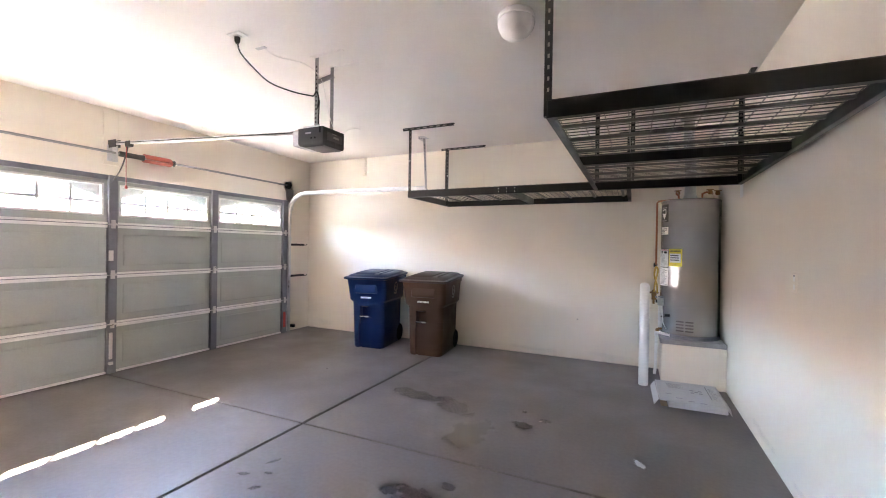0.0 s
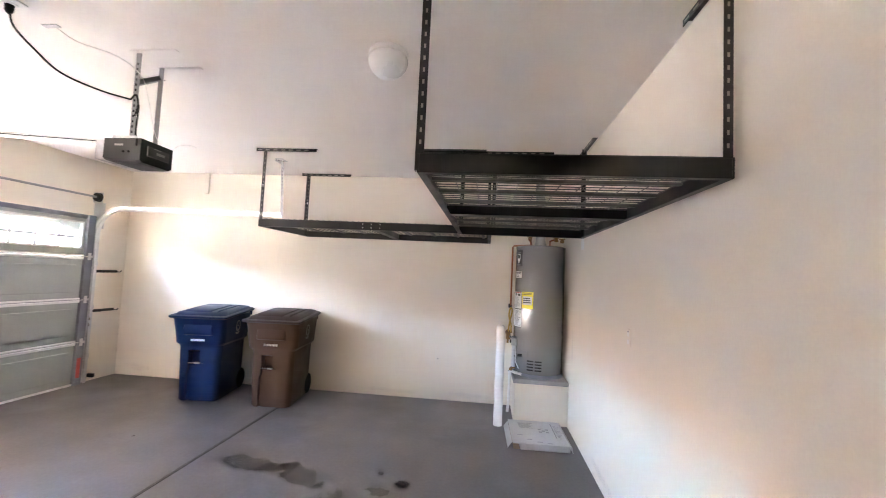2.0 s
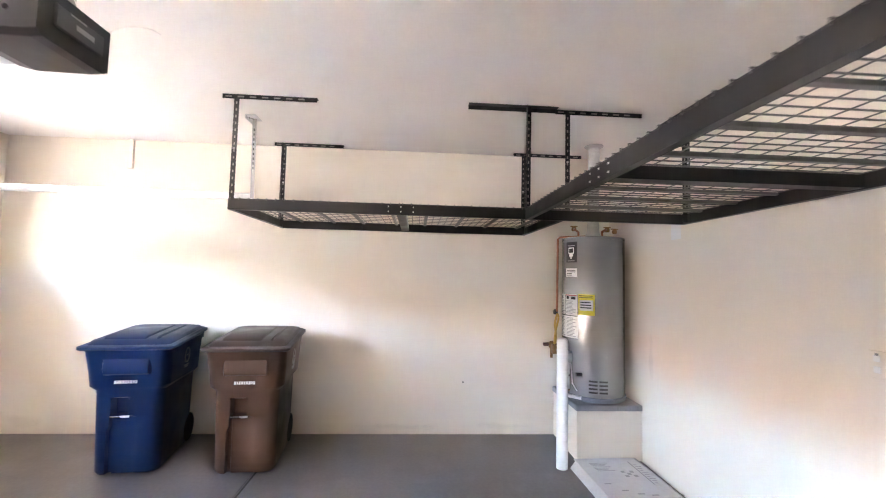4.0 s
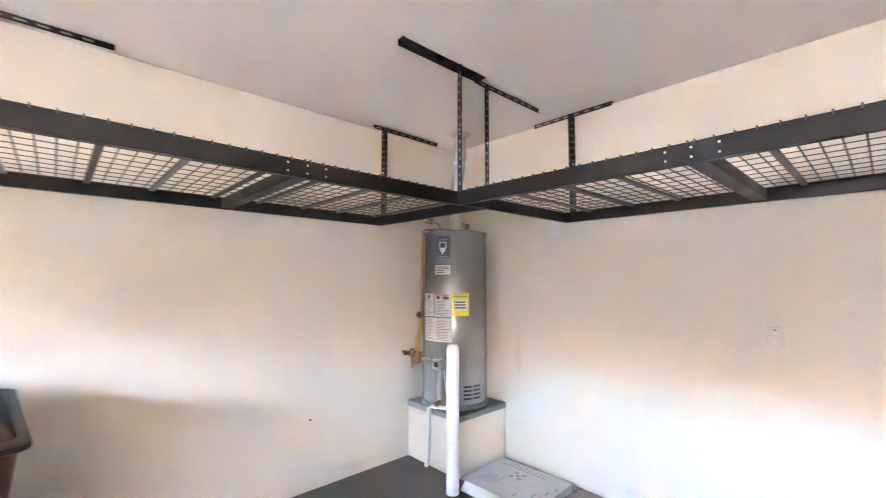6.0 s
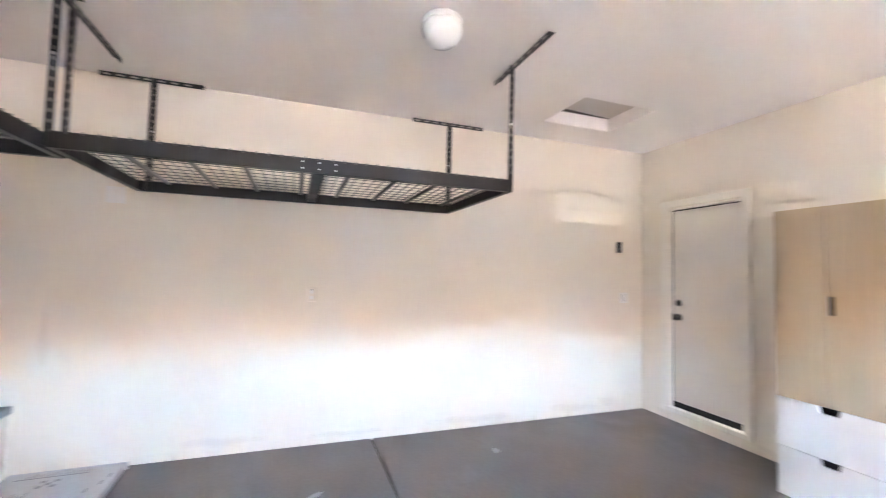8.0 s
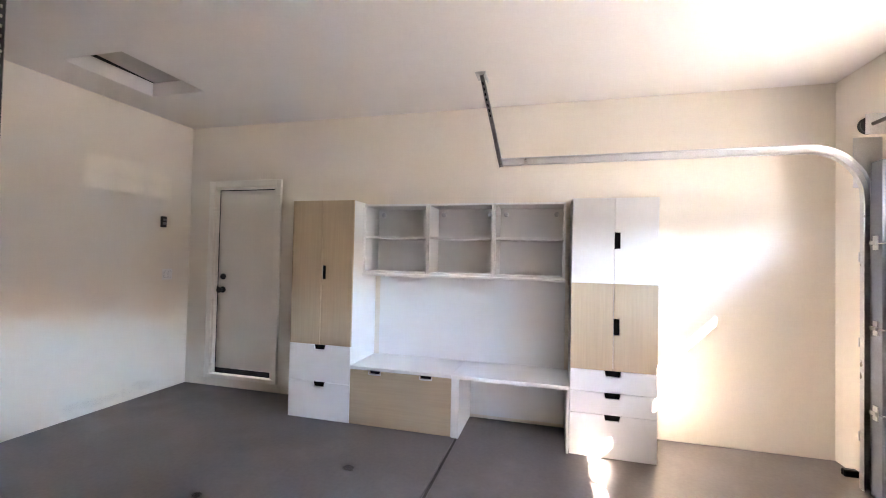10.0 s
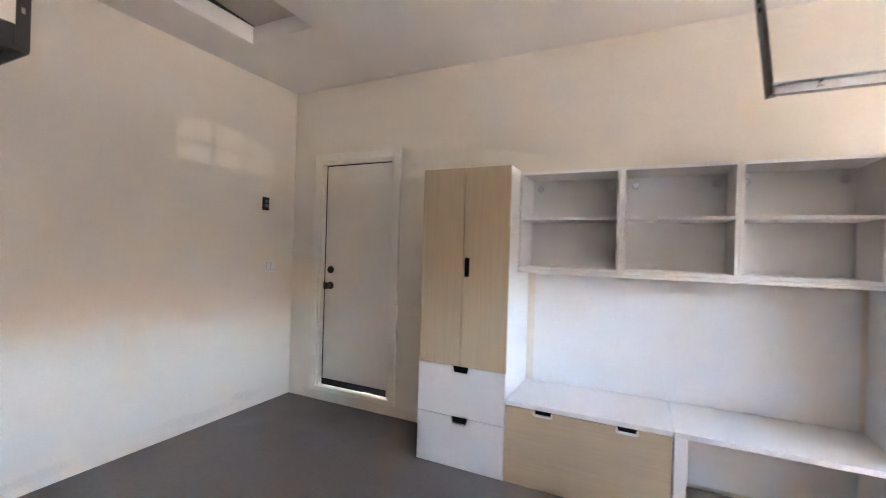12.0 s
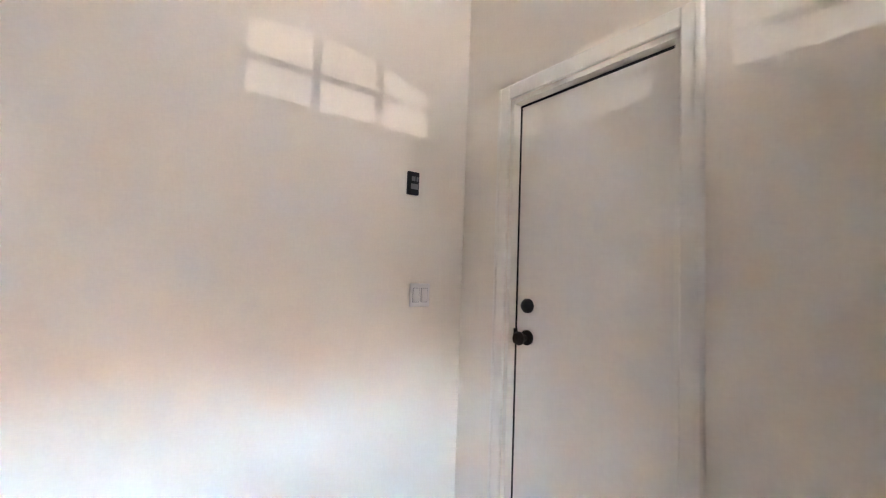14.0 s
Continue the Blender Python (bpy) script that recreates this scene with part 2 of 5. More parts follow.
SCUFF = stain_material("pale_scuff", (0.55, 0.54, 0.53), 0.8, at=0.40)
STAIN = stain_material("faint_damp_stain", (0.075, 0.057, 0.048), 0.35, at=0.34, top=0.34, fade=0.022)
DARKSTAIN = stain_material("dark_oil_stain", (0.035, 0.032, 0.034), 0.4, at=0.40, top=0.5, fade=0.025)
# serves the wall scuffs and the bollard's painted shadow
WALLMARK = stain_material("scuff_shadow_mark", (0.40, 0.34, 0.27), 0.7, at=0.38, top=0.07, fade=0.11)


# ---------------- mesh helpers ----------------
def box(bm, x0, x1, y0, y1, z0, z1, bevel=0.0, seg=1):
    vs = [bm.verts.new((x, y, z)) for x in (x0, x1) for y in (y0, y1) for z in (z0, z1)]
    fs = [bm.faces.new([vs[i] for i in f]) for f in ((0, 1, 3, 2), (4, 6, 7, 5), (0, 4, 5, 1), (2, 3, 7, 6), (0, 2, 6, 4), (1, 5, 7, 3))]
    if bevel:
        es = list({e for f in fs for e in f.edges})
        bmesh.ops.bevel(bm, geom=es, offset=bevel, segments=seg, affect="EDGES", profile=0.6)
    return bm


def boxes(*dims, bevel=0.0, seg=1):
    bm = bmesh.new()
    for d in dims:
        box(bm, *d, bevel=bevel, seg=seg)
    return bm


def rings(bm, loops, close_ends=True):
    """Skin a list of vertex loops of equal length."""
    made = [[bm.verts.new(p) for p in loop] for loop in loops]
    k = len(made[0])
    for a, b in zip(made, made[1:]):
        for i in range(k):
            bm.faces.new((a[i], a[(i + 1) % k], b[(i + 1) % k], b[i]))
    if close_ends:
        bm.faces.new(list(reversed(made[0])))
        bm.faces.new(made[-1])
    return bm


def circle(c, r, axis="z", n=24):
    out = []
    for i in range(n):
        a, b = r * math.cos(2 * math.pi * i / n), r * math.sin(2 * math.pi * i / n)
        d = {"z": (a, b, 0), "x": (0, a, b), "y": (b, 0, a)}[axis]
        out.append((c[0] + d[0], c[1] + d[1], c[2] + d[2]))
    return out


def lathe(bm, centre, profile, axis="z", n=28):
    """A turned solid: profile of (radius, distance along the axis)."""
    k = {"x": 0, "y": 1, "z": 2}[axis]
    loops = []
    for r, h in profile:
        c = list(centre)
        c[k] += h
        loops.append(circle(c, max(r, 0.0004), axis, n))
    return rings(bm, loops)


def tube(bm, pts, r, n=8):
    """A round bar swept along a polyline."""
    pts = [Vector(p) for p in pts]
    loops, up = [], Vector((0.13, 0.21, 0.97))
    for i, p in enumerate(pts):
        d = (pts[min(i + 1, len(pts) - 1)] - pts[max(i - 1, 0)]).normalized()
        a = d.cross(up)
        if a.length < 0.05:
            a = d.cross(Vector((1, 0, 0)))
        a.normalize()
        b = d.cross(a)
        loops.append([p + r * (math.cos(t) * a + math.sin(t) * b) for t in (2 * math.pi * j / n for j in range(n))])
    return rings(bm, loops)


def smooth_path(pts, steps=6):
    """Catmull-Rom through the given points."""
    p = [Vector(q) for q in pts]
    p = [p[0] * 2 - p[1]] + p + [p[-1] * 2 - p[-2]]
    out = []
    for i in range(1, len(p) - 2):
        for s in range(steps):
            t = s / steps
            a, b, c, d = p[i - 1], p[i], p[i + 1], p[i + 2]
            out.append(0.5 * (2 * b + (c - a) * t + (2 * a - 5 * b + 4 * c - d) * t * t + (3 * b - a - 3 * c + d) * t ** 3))
    return out + [p[-2]]


def rounded(w, d, r, z, cx=0.0, cy=0.0, n=5):
    """A rounded rectangle as a loop of points."""
    out = []
    for sx, sy, a0 in ((1, 1, 0), (-1, 1, 90), (-1, -1, 180), (1, -1, 270)):
        for i in range(n + 1):
            a = radians(a0 + 90 * i / n)
            out.append((cx + sx * (w / 2 - r) + r * math.cos(a), cy + sy * (d / 2 - r) + r * math.sin(a), z))
    return out


def finish(bm, material, shade=False):
    bmesh.ops.recalc_face_normals(bm, faces=bm.faces[:])
    me = bpy.data.meshes.new("mesh")
    bm.to_mesh(me)
    bm.free()
    me.materials.append(material)
    if shade:
        me.polygons.foreach_set("use_smooth", [True] * len(me.polygons))
        me.set_sharp_from_angle(angle=radians(35))
    return me


def thing(name, loc, label, category, group="", rz=0.0):
    ob = new(name)
    ob.empty_display_size = 0.1
    ob.matrix_world = pose(*loc, 0, 0, rz)
    return tagged(ob, label, category, group)


def part(name, bm, material, parent, label="", shade=False, w=False):
    """One mesh under a thing or part. w: the mesh is given in room coordinates."""
    if w:
        top = parent
        while top.parent:
            top = top.parent
        bm.transform(top.matrix_basis.inverted())
    ob = new(name, finish(bm, material, shade))
    ob.parent = parent
    return tagged(ob, label)


def structure(name, bm, material, label="", shade=False):
    return tagged(new(name, finish(bm, material, shade)), label, "", "", "structure")


def single(name, bm, material, label, category, loc=(0, 0, 0), group="", shade=False):
    """A thing of one mesh, given in room coordinates, with its origin at loc."""
    bm.transform(Matrix.Translation(-Vector(loc)))
    ob = new(name, finish(bm, material, shade))
    ob.location = loc
    return tagged(ob, label, category, group)


# ---------------- the room ----------------
W, E, S, N, H = -4.955, 1.01, -0.83, 5.19, 2.82
T = 0.14
# door opening to the house and garage opening
DX0, DX1, DZ0, DZ1 = -0.095, 0.672, 0.135, 2.145
GY0, GY1, GZ1, WT = -0.24, 4.53, 2.13, 0.16

wall_north = structure("wall_north", boxes((W - WT, E + T, N, N + T, -0.1, H + 0.1)), WALL, "cream painted plaster wall, bins and heater before it")
wall_east = structure("wall_east", boxes((E, E + T, S - T, N, -0.1, H + 0.1)), WALL, "cream painted plaster wall below the storage rack")
wall_south = structure("wall_south", boxes((W - WT, DX0, S - T, S, -0.1, H + 0.1), (DX1, E, S - T, S, -0.1, H + 0.1), (DX0, DX1, S - T, S, DZ1, H + 0.1), (DX0, DX1, S - T, S, -0.1, DZ0 - 0.03)), WALL, "cream painted plaster wall with the house door")
wall_west = structure("wall_west", boxes((W - WT, W, S, GY0, -0.1, H + 0.1), (W - WT, W, GY1, N, -0.1, H + 0.1), (W - WT, W, GY0, GY1, GZ1, H + 0.1), (W - 0.03, W, GY0, GY1, 2.085, GZ1)), WALL, "cream painted plaster wall round the garage door")
# unseen pier, added to keep the sun off part of the end window
wing = structure("wall_sun_shade", boxes((W - 0.88, W - WT, GY1 + 0.01, N + T, -0.1, 3.04)), STUCCO, "unseen stucco pier added to shade the end window")

# unseen overhang, its depth chosen to leave only a thin strip of sun
sun_trim_eave = structure("sun_trim_eave", boxes((-6.14, W, S - 0.8, N + 0.8, 3.04, 3.2), (W - WT, W, S - T, N + T, H + 0.1, 3.04), bevel=0.004), STUCCO, "unseen stucco overhang added to trim the sun to a strip")

# attic hatch opening in the ceiling
HX0, HX1, HY0, HY1 = 0.0, 0.585, 0.02, 0.755
ceiling = structure("ceiling", boxes((W, E, S, HY0, H, H + 0.12), (W, E, HY1, N, H, H + 0.12), (W, HX0, HY0, HY1, H, H + 0.12), (HX1, E, HY0, HY1, H, H + 0.12)), CEIL, "white painted plaster ceiling")

floor = structure("floor", boxes((W - 0.2, E, S, N, -0.12, -0.012)), JOINT, "bare grey concrete garage floor with control joints")
JX, JY, JG, JW = -2.185, 2.14, 0.008, 0.012
for x0, x1 in ((W - 0.2, JX - JW), (JX + JW, E)):
    for y0, y1 in ((S, JY - JG), (JY + JG, N)):
        part("slab", boxes((x0, x1, y0, y1, -0.02, 0.0), bevel=0.004), FLOOR, floor)

ground = structure("ground", boxes((-400, W - 0.2, -400, 400, -0.5, -0.05)), ASPHALT, "unseen street ground, paled to bounce light into the garage")
driveway = structure("pavement", boxes((-15.5, W - 0.2, -3.0, 7.5, -0.049, -0.03), bevel=0.005), DRIVE, "pale concrete driveway before the garage door")

# outside: unseen houses across the street, placed and sized to block the low sky
house = thing("house", (-41, 2, -0.03), "unseen brown stucco house with a tiled roof, added to block the low sky", "house", "houses across the street")
part("wall", boxes((-5, 5, -14.5, 14.5, 0, 5.5)), FARSTUCCO, house)
bm = bmesh.new()
rings(bm, [[(-5.8, y, 5.5), (5.8, y, 5.5), (5.8, y, 5.65), (0, y, 8.0), (-5.8, y, 5.65)] for y in (-15, 15)])
part("roof", bm, ROOFTILE, house)
part("garage_door", boxes((5.01, 5.06, -2.4, 2.4, 0, 2.2), bevel=0.01), GPANEL, house)
for y in (-11, -7, 7, 11):
    for z in (1.0, 3.6):
        wf = part("window", boxes((5.01, 5.07, y - 0.8, y + 0.8, z, z + 1.3), bevel=0.01), GFRAME, house)
        part("pane", boxes((5.072, 5.078, y - 0.72, y + 0.72, z + 0.08, z + 1.22)), SHADE, wf)
# unseen turned copies block the low sky to both sides
for y, rz in ((29, -45), (-25, 45)):
    copy_thing(house, pose(-28.5, y, -0.03, 0, 0, rz))

# ---------------- house door ----------------
door = structure("door_1", boxes((DX0 + 0.022, DX1 - 0.022, S - 0.085, S - 0.045, DZ0 + 0.03, DZ1 - 0.022), bevel=0.003), DOORPAINT, "closed flat white-painted house door")
part("jamb", boxes((DX0, DX0 + 0.018, S - T, S + 0.002, DZ0, DZ1), (DX1 - 0.018, DX1, S - T, S + 0.002, DZ0, DZ1), (DX0, DX1, S - T, S + 0.002, DZ1 - 0.018, DZ1)), TRIM, door)
part("weatherstrip", boxes((DX1 - 0.027, DX1 - 0.018, S - 0.06, S - 0.042, DZ0 + 0.03, DZ1 - 0.02), (DX0 + 0.02, DX1 - 0.02, S - 0.06, S - 0.042, DZ1 - 0.028, DZ1 - 0.018)), RUBBER, door, "thin black weatherstrip")
part("door_sweep", boxes((DX0 + 0.022, DX1 - 0.022, S - 0.046, S - 0.036, DZ0 - 0.005, DZ0 + 0.05), bevel=0.002), RUBBER, door, "black rubber door sweep")
part("threshold", boxes((DX0 - 0.07, DX1 + 0.07, S - T, S + 0.02, DZ0 - 0.05, DZ0 - 0.006), bevel=0.004), TRIM, door, "painted wooden threshold")
CW = 0.075
for name, d in (("casing", (DX0 - CW, DX0 - 0.004, S, S + 0.018, 0.085, DZ1 + CW)), ("casing", (DX1 + 0.004, DX1 + CW, S, S + 0.018, 0.085, DZ1 + CW)), ("casing", (DX0 - 0.004, DX1 + 0.004, S, S + 0.018, DZ1 + 0.004, DZ1 + CW))):
    c = part(name, boxes(d, bevel=0.005), TRIM, door)
    x0, x1, y0, y1, z0, z1 = d
    if x1 - x0 < 0.2:
        outer = (x0 + 0.004, x0 + 0.022) if x0 < 0 else (x1 - 0.022, x1 - 0.004)
        part("bead", boxes((*outer, S + 0.018, S + 0.025, z0, z1 - 0.004), bevel=0.003), TRIM, c)
bm = bmesh.new()
lathe(bm, (0.580, S - 0.045, 1.178), [(0.033, 0), (0.033, 0.012), (0.026, 0.022), (0.012, 0.028)], "y")
part("deadbolt", bm, DARKMET, door, "black round deadbolt", True)
bm = bmesh.new()
lathe(bm, (0.580, S - 0.045, 1.035), [(0.034, 0), (0.034, 0.010), (0.014, 0.016), (0.014, 0.036), (0.028, 0.046), (0.031, 0.060), (0.024, 0.072), (0.004, 0.075)], "y")
part("door_knob", bm, DARKMET, door, "black round door knob", True)
part("latch_plate", boxes((DX1 - 0.03, DX1 - 0.016, S - 0.05, S - 0.03, 1.0, 1.07), bevel=0.003), DARKMET, door)

# ---------------- attic hatch ----------------
hatch = thing("attic_hatch", (0.32, 0.39, H), "white attic hatch panel pushed askew in its opening", "hatch")
part("frame", boxes((HX0, HX0 + 0.012, HY0, HY1, H + 0.001, H + 0.12), (HX1 - 0.012, HX1, HY0, HY1, H + 0.001, H + 0.12), (HX0, HX1, HY0, HY0 + 0.012, H + 0.001, H + 0.12), (HX0, HX1, HY1 - 0.012, HY1, H + 0.001, H + 0.12)), CEIL, hatch, w=True)
bm = boxes((-0.38, 0.212, -0.41, 0.45, 0.122, 0.135), bevel=0.002)
bm.transform(pose(0.318, 0.39, H, 0, 0, 5.0))
part("panel", bm, HATCHBOARD, hatch, "slightly shifted plaster panel", w=True)
# unseen box closing off the sky, coloured dark for the shaded gap
part("hatch_blackout", boxes((HX0 - 0.3, HX1 + 0.3, HY0 - 0.3, HY1 + 0.3, H + 0.42, H + 0.44), (HX1 + 0.28, HX1 + 0.3, HY0 - 0.3, HY1 + 0.3, H + 0.11, H + 0.42), (HX0 - 0.3, HX0 - 0.28, HY0 - 0.3, HY1 + 0.3, H + 0.11, H + 0.42), (HX0 - 0.28, HX1 + 0.28, HY0 - 0.3, HY0 - 0.28, H + 0.11, H + 0.42), (HX0 - 0.28, HX1 + 0.28, HY1 + 0.28, HY1 + 0.3, H + 0.11, H + 0.42)), SHADE, hatch, "dark box added above to block light through the hatch", w=True)

# ---------------- garage door ----------------
GD = thing("garage_door", (-4.93, 2.14, 0), "closed grey steel sectional garage door with arched window row", "garage door")
stiles = (-0.28, 0.955, 2.175, 3.355, 4.575)
levels = (0.0, 0.525, 1.05, 1.585, 2.11)
XP, XI = -4.945, -4.905          # outer skin, inner face of panels
for s in range(4):
    z0, z1 = levels[s] + 0.004, levels[s + 1] - 0.004
    sec = part("section", boxes((XP - 0.008, XP, stiles[0], stiles[4], z0, min(z1, 1.60 if s == 3 else z1))), GPANEL, GD, w=True)
    if s:
        part("tongue", boxes((XP - 0.006, XP + 0.030, stiles[0], stiles[4], z0 - 0.0075, z0 - 0.0005)), DULLSTEEL, sec, w=True)
    part("top_rail", boxes((XP + 0.002, -4.888, stiles[0], stiles[4], z1 - 0.03 if s < 3 else z1 - 0.05, z1), bevel=0.003), GRAIL if s < 3 else DULLSTEEL, sec, w=True)
    part("bottom_rail", boxes((XP + 0.002, -4.889, stiles[0], stiles[4], z0, z0 + 0.022), bevel=0.003), GRAIL, sec, w=True)
    for c in range(4):
        y0, y1 = stiles[c] + 0.045, stiles[c + 1] - 0.045
        if s < 3:
            p = part("panel", boxes((XP + 0.001, XI, y0, y1, z0 + 0.022, z1 - 0.03), bevel=0.003), GPANEL, sec, w=True)
            m = 0.07
            part("embossed_field", boxes((XI, XI + 0.010, y0 + m, y1 - m, z0 + 0.022 + m, z1 - 0.03 - m), bevel=0.005), GPANEL, sec, w=True)
    for c in range(5):
        y = stiles[c]
        half = 0.043 if c not in (0, 4) else 0.05
        part("stile", boxes((XP + 0.002, -4.868, y - half, y + half, z0 + 0.001, z1 - 0.001), bevel=0.003), DULLSTEEL, sec, w=True)
        if s:
            part("hinge", boxes((-4.868, -4.860, y - 0.02, y + 0.02, z0 - 0.045, z0 + 0.045), (-4.862, -4.846, y - 0.028, y + 0.028, z0 - 0.012, z0 + 0.012), bevel=0.002), STEEL, sec, "galvanised hinge", w=True)
    if s == 3:
        for c in range(4):
            y0, y1 = stiles[c] + 0.043, stiles[c + 1] - 0.043
            g0, g1 = y0 + 0.055, y1 - 0.055
            b0, b1 = 1.70, 1.995
            win = part("window", boxes((XP + 0.001, XI, y0, y1, z0 + 0.022, b0), (XP + 0.001, XI, y0, y1, b1, z1 - 0.05), (XP + 0.001, XI, y0, g0, b0, b1), (XP - 0.02, XI, g1, y1, b0, b1)), GPANEL, sec, w=True)
            part("window_frame", boxes((XI - 0.01, XI + 0.008, g0 - 0.022, g1 + 0.022, b0 - 0.022, b0), (XI - 0.01, XI + 0.008, g0 - 0.022, g1 + 0.022, b1, b1 + 0.022), (XI - 0.01, XI + 0.008, g0 - 0.022, g0, b0, b1), (XI - 0.01, XI + 0.008, g1, g1 + 0.022, b0, b1)), GFRAME, sec, "moulded pale window frame", w=True)
            pane = part("pane", boxes((-4.936, -4.932, g0, g1, b0, b1)), GLASS, sec, "clear glass pane", w=True)
            pane.visible_shadow = False
            # arched insert outside the glass, grid of bars inside it
            bm = bmesh.new()
            k = 16
            low = [(g0 + (g1 - g0) * i / k, 1.865 + 0.10 * (1 - (2 * i / k - 1) ** 2)) for i in range(k + 1)]
            rings(bm, [[(-4.946, y, z), (-4.940, y, z), (-4.940, y, b1 + 0.002), (-4.946, y, b1 + 0.002)] for y, z in low])
            for i in range(1, 4):
                y = g0 + (g1 - g0) * i / 4
                box(bm, -4.930, -4.912, y - 0.014, y + 0.014, b0, 1.962)
            box(bm, -4.929, -4.913, g0, g1, 1.805, 1.833)
            part("window_grid", bm, GINSERT, sec, "white arched grid insert", w=True)
part("bottom_seal", boxes((XP - 0.01, -4.895, stiles[0], stiles[4], -0.001, 0.012), bevel=0.003), RUBBER, GD, w=True)
part("weather_label", boxes((-4.868, -4.866, 2.135, 2.18, 1.20, 1.31)), LABELW, GD, "peeling white sticker", w=True)
part("lift_handle", boxes((-4.868, -4.850, 2.145, 2.175, 0.16, 0.44), (-4.868, -4.842, 2.140, 2.180, 0.10, 0.13), bevel=0.004), STEEL, GD, "galvanised centre bracket", w=True)
part("corner_bracket", boxes((-4.868, -4.850, 4.52, 4.60, 0.05, 0.36), bevel=0.004), DULLSTEEL, GD, w=True)
part("corner_tag", boxes((-4.850, -4.846, 4.53, 4.575, 0.10, 0.34)), LABELR, GD, "red warning tag", w=True)

# tracks
def track(y, sgn, xend, group):
    t = thing("door_track", (-4.87, y, 0), "galvanised overhead door track curving under the ceiling", "track", group)
    pts = [(-4.862, y, 0.02), (-4.862, y, 1.85)]
    pts += [(-4.862 + 0.33 * (1 - math.cos(a)), y, 1.88 + 0.33 * math.sin(a)) for a in (radians(9 * i) for i in range(1, 11))]
    pts += [(xend, y, 2.20)]
    pts = [Vector(p) for p in pts]
    prof = ((-0.028, -0.018), (-0.024, -0.018), (-0.024, 0.018), (0.024, 0.018), (0.024, -0.018), (0.028, -0.018), (0.028, 0.022), (-0.028, 0.022))
    loops = []
    for i, p in enumerate(pts):
        d = (pts[min(i + 1, len(pts) - 1)] - pts[max(i - 1, 0)]).normalized()
        nrm = Vector((d.z, 0, -d.x))
        loops.append([p + nrm * a + Vector((0, sgn * b, 0)) for a, b in prof])
    bm = bmesh.new()
    rings(bm, loops)
    part("rail", bm, STEEL, t, shade=True, w=True)
    part("flag_bracket", boxes((W, -4.80, y + sgn * 0.024, y + sgn * 0.030, 1.95, 2.28), (W, W + 0.006, y + sgn * 0.024, y + sgn * 0.075, 1.95, 2.28), bevel=0.001), STEEL, t, w=True)
    for z in (0.35, 0.95, 1.5):
        part("wall_clip", boxes((W, -4.83, y + sgn * 0.024, y + sgn * 0.029, z - 0.03, z + 0.03), (W, W + 0.005, y + sgn * 0.024, y + sgn * 0.065, z - 0.03, z + 0.03)), STEEL, t, w=True)
    return t


def angle_bar(bm, p, q, w, side, t=0.003):
    """A slotted L bar from p to q with legs along side and across it."""
    p, q, side = Vector(p), Vector(q), Vector(side).normalized()
    d = (q - p).normalized()
    o = d.cross(side).normalized()
    s = d.cross(o) * -1
    for a, b in ((s, o), (o, s)):
        rings(bm, [[e, e + a * w, e + a * w + b * t, e + b * t] for e in (p, q)])
    return bm


def holes(bm, p, q, off, nrm, step=0.05, w=0.011, h=0.022):
    """A row of slots: thin plates just proud of a bar's face, toned like the shade or lit ceiling behind."""
    p, q, off, nrm = Vector(p), Vector(q), Vector(off), Vector(nrm).normalized()
    d = (q - p)
    L = d.length
    d.normalize()
    o = d.cross(nrm)
    k = int(L / step)
    for i in range(k):
        c = p + d * (step * (i + 0.5)) + off
        rings(bm, [[c + nrm * e - d * h / 2 - o * w / 2, c + nrm * e + d * h / 2 - o * w / 2, c + nrm * e + d * h / 2 + o * w / 2, c + nrm * e - d * h / 2 + o * w / 2] for e in (-0.0008, 0.0008)])
    return bm


tn = track(4.635, 1, -2.42, "door tracks")
ts = track(-0.345, -1, -2.50, "door tracks")
for t, y0, y1, xb, xt in ((tn, 4.66, 4.45, -2.44, -2.37), (ts, -0.37, -0.13, -2.52, -2.39)):
    bm = bmesh.new()
    angle_bar(bm, (xb, y0, 2.17), (xt, y1, H - 0.002), 0.032, (1, 0, 0))
    b = part("hanger", bm, DARKSTEEL, t, "galvanised slotted hanger bar", w=True)
    bm = holes(bmesh.new(), (xb + 0.016, y0, 2.19), (xt + 0.016, y1, H - 0.03), (0, 0, 0), (0, 1, 0), 0.04, 0.010, 0.020)
    part("slots", bm, SLOT, b, w=True)["kind"] = "stuff"
    part("ceiling_angle", boxes((xt - 0.02, xt + 0.06, y1 - 0.10, y1 + 0.05, H - 0.004, H - 0.0005), (xt - 0.02, xt - 0.017, y1 - 0.10, y1 + 0.05, H - 0.035, H - 0.004)), STEEL, t, w=True)

# torsion shaft with spring
shaft = thing("torsion_shaft", (-4.86, 2.2, 2.345), "steel torsion shaft with a red coil spring above the door", "spring shaft")
bm = bmesh.new()
tube(bm, [(-4.86, -0.40, 2.345), (-4.86, 4.64, 2.345)], 0.0125, 12)
part("shaft", bm, DARKSTEEL, shaft, shade=True, w=True)
bm = bmesh.new()
turns = 34
tube(bm, [(-4.86 + 0.044 * math.cos(a), 2.46 + 0.30 * a / (turns * 2 * math.pi), 2.345 + 0.044 * math.sin(a)) for a in (2 * math.pi * i / 10 for i in range(turns * 10 + 1))], 0.0045, 5)
part("spring", bm, SPRING, shaft, "red coated coil spring", True, w=True)
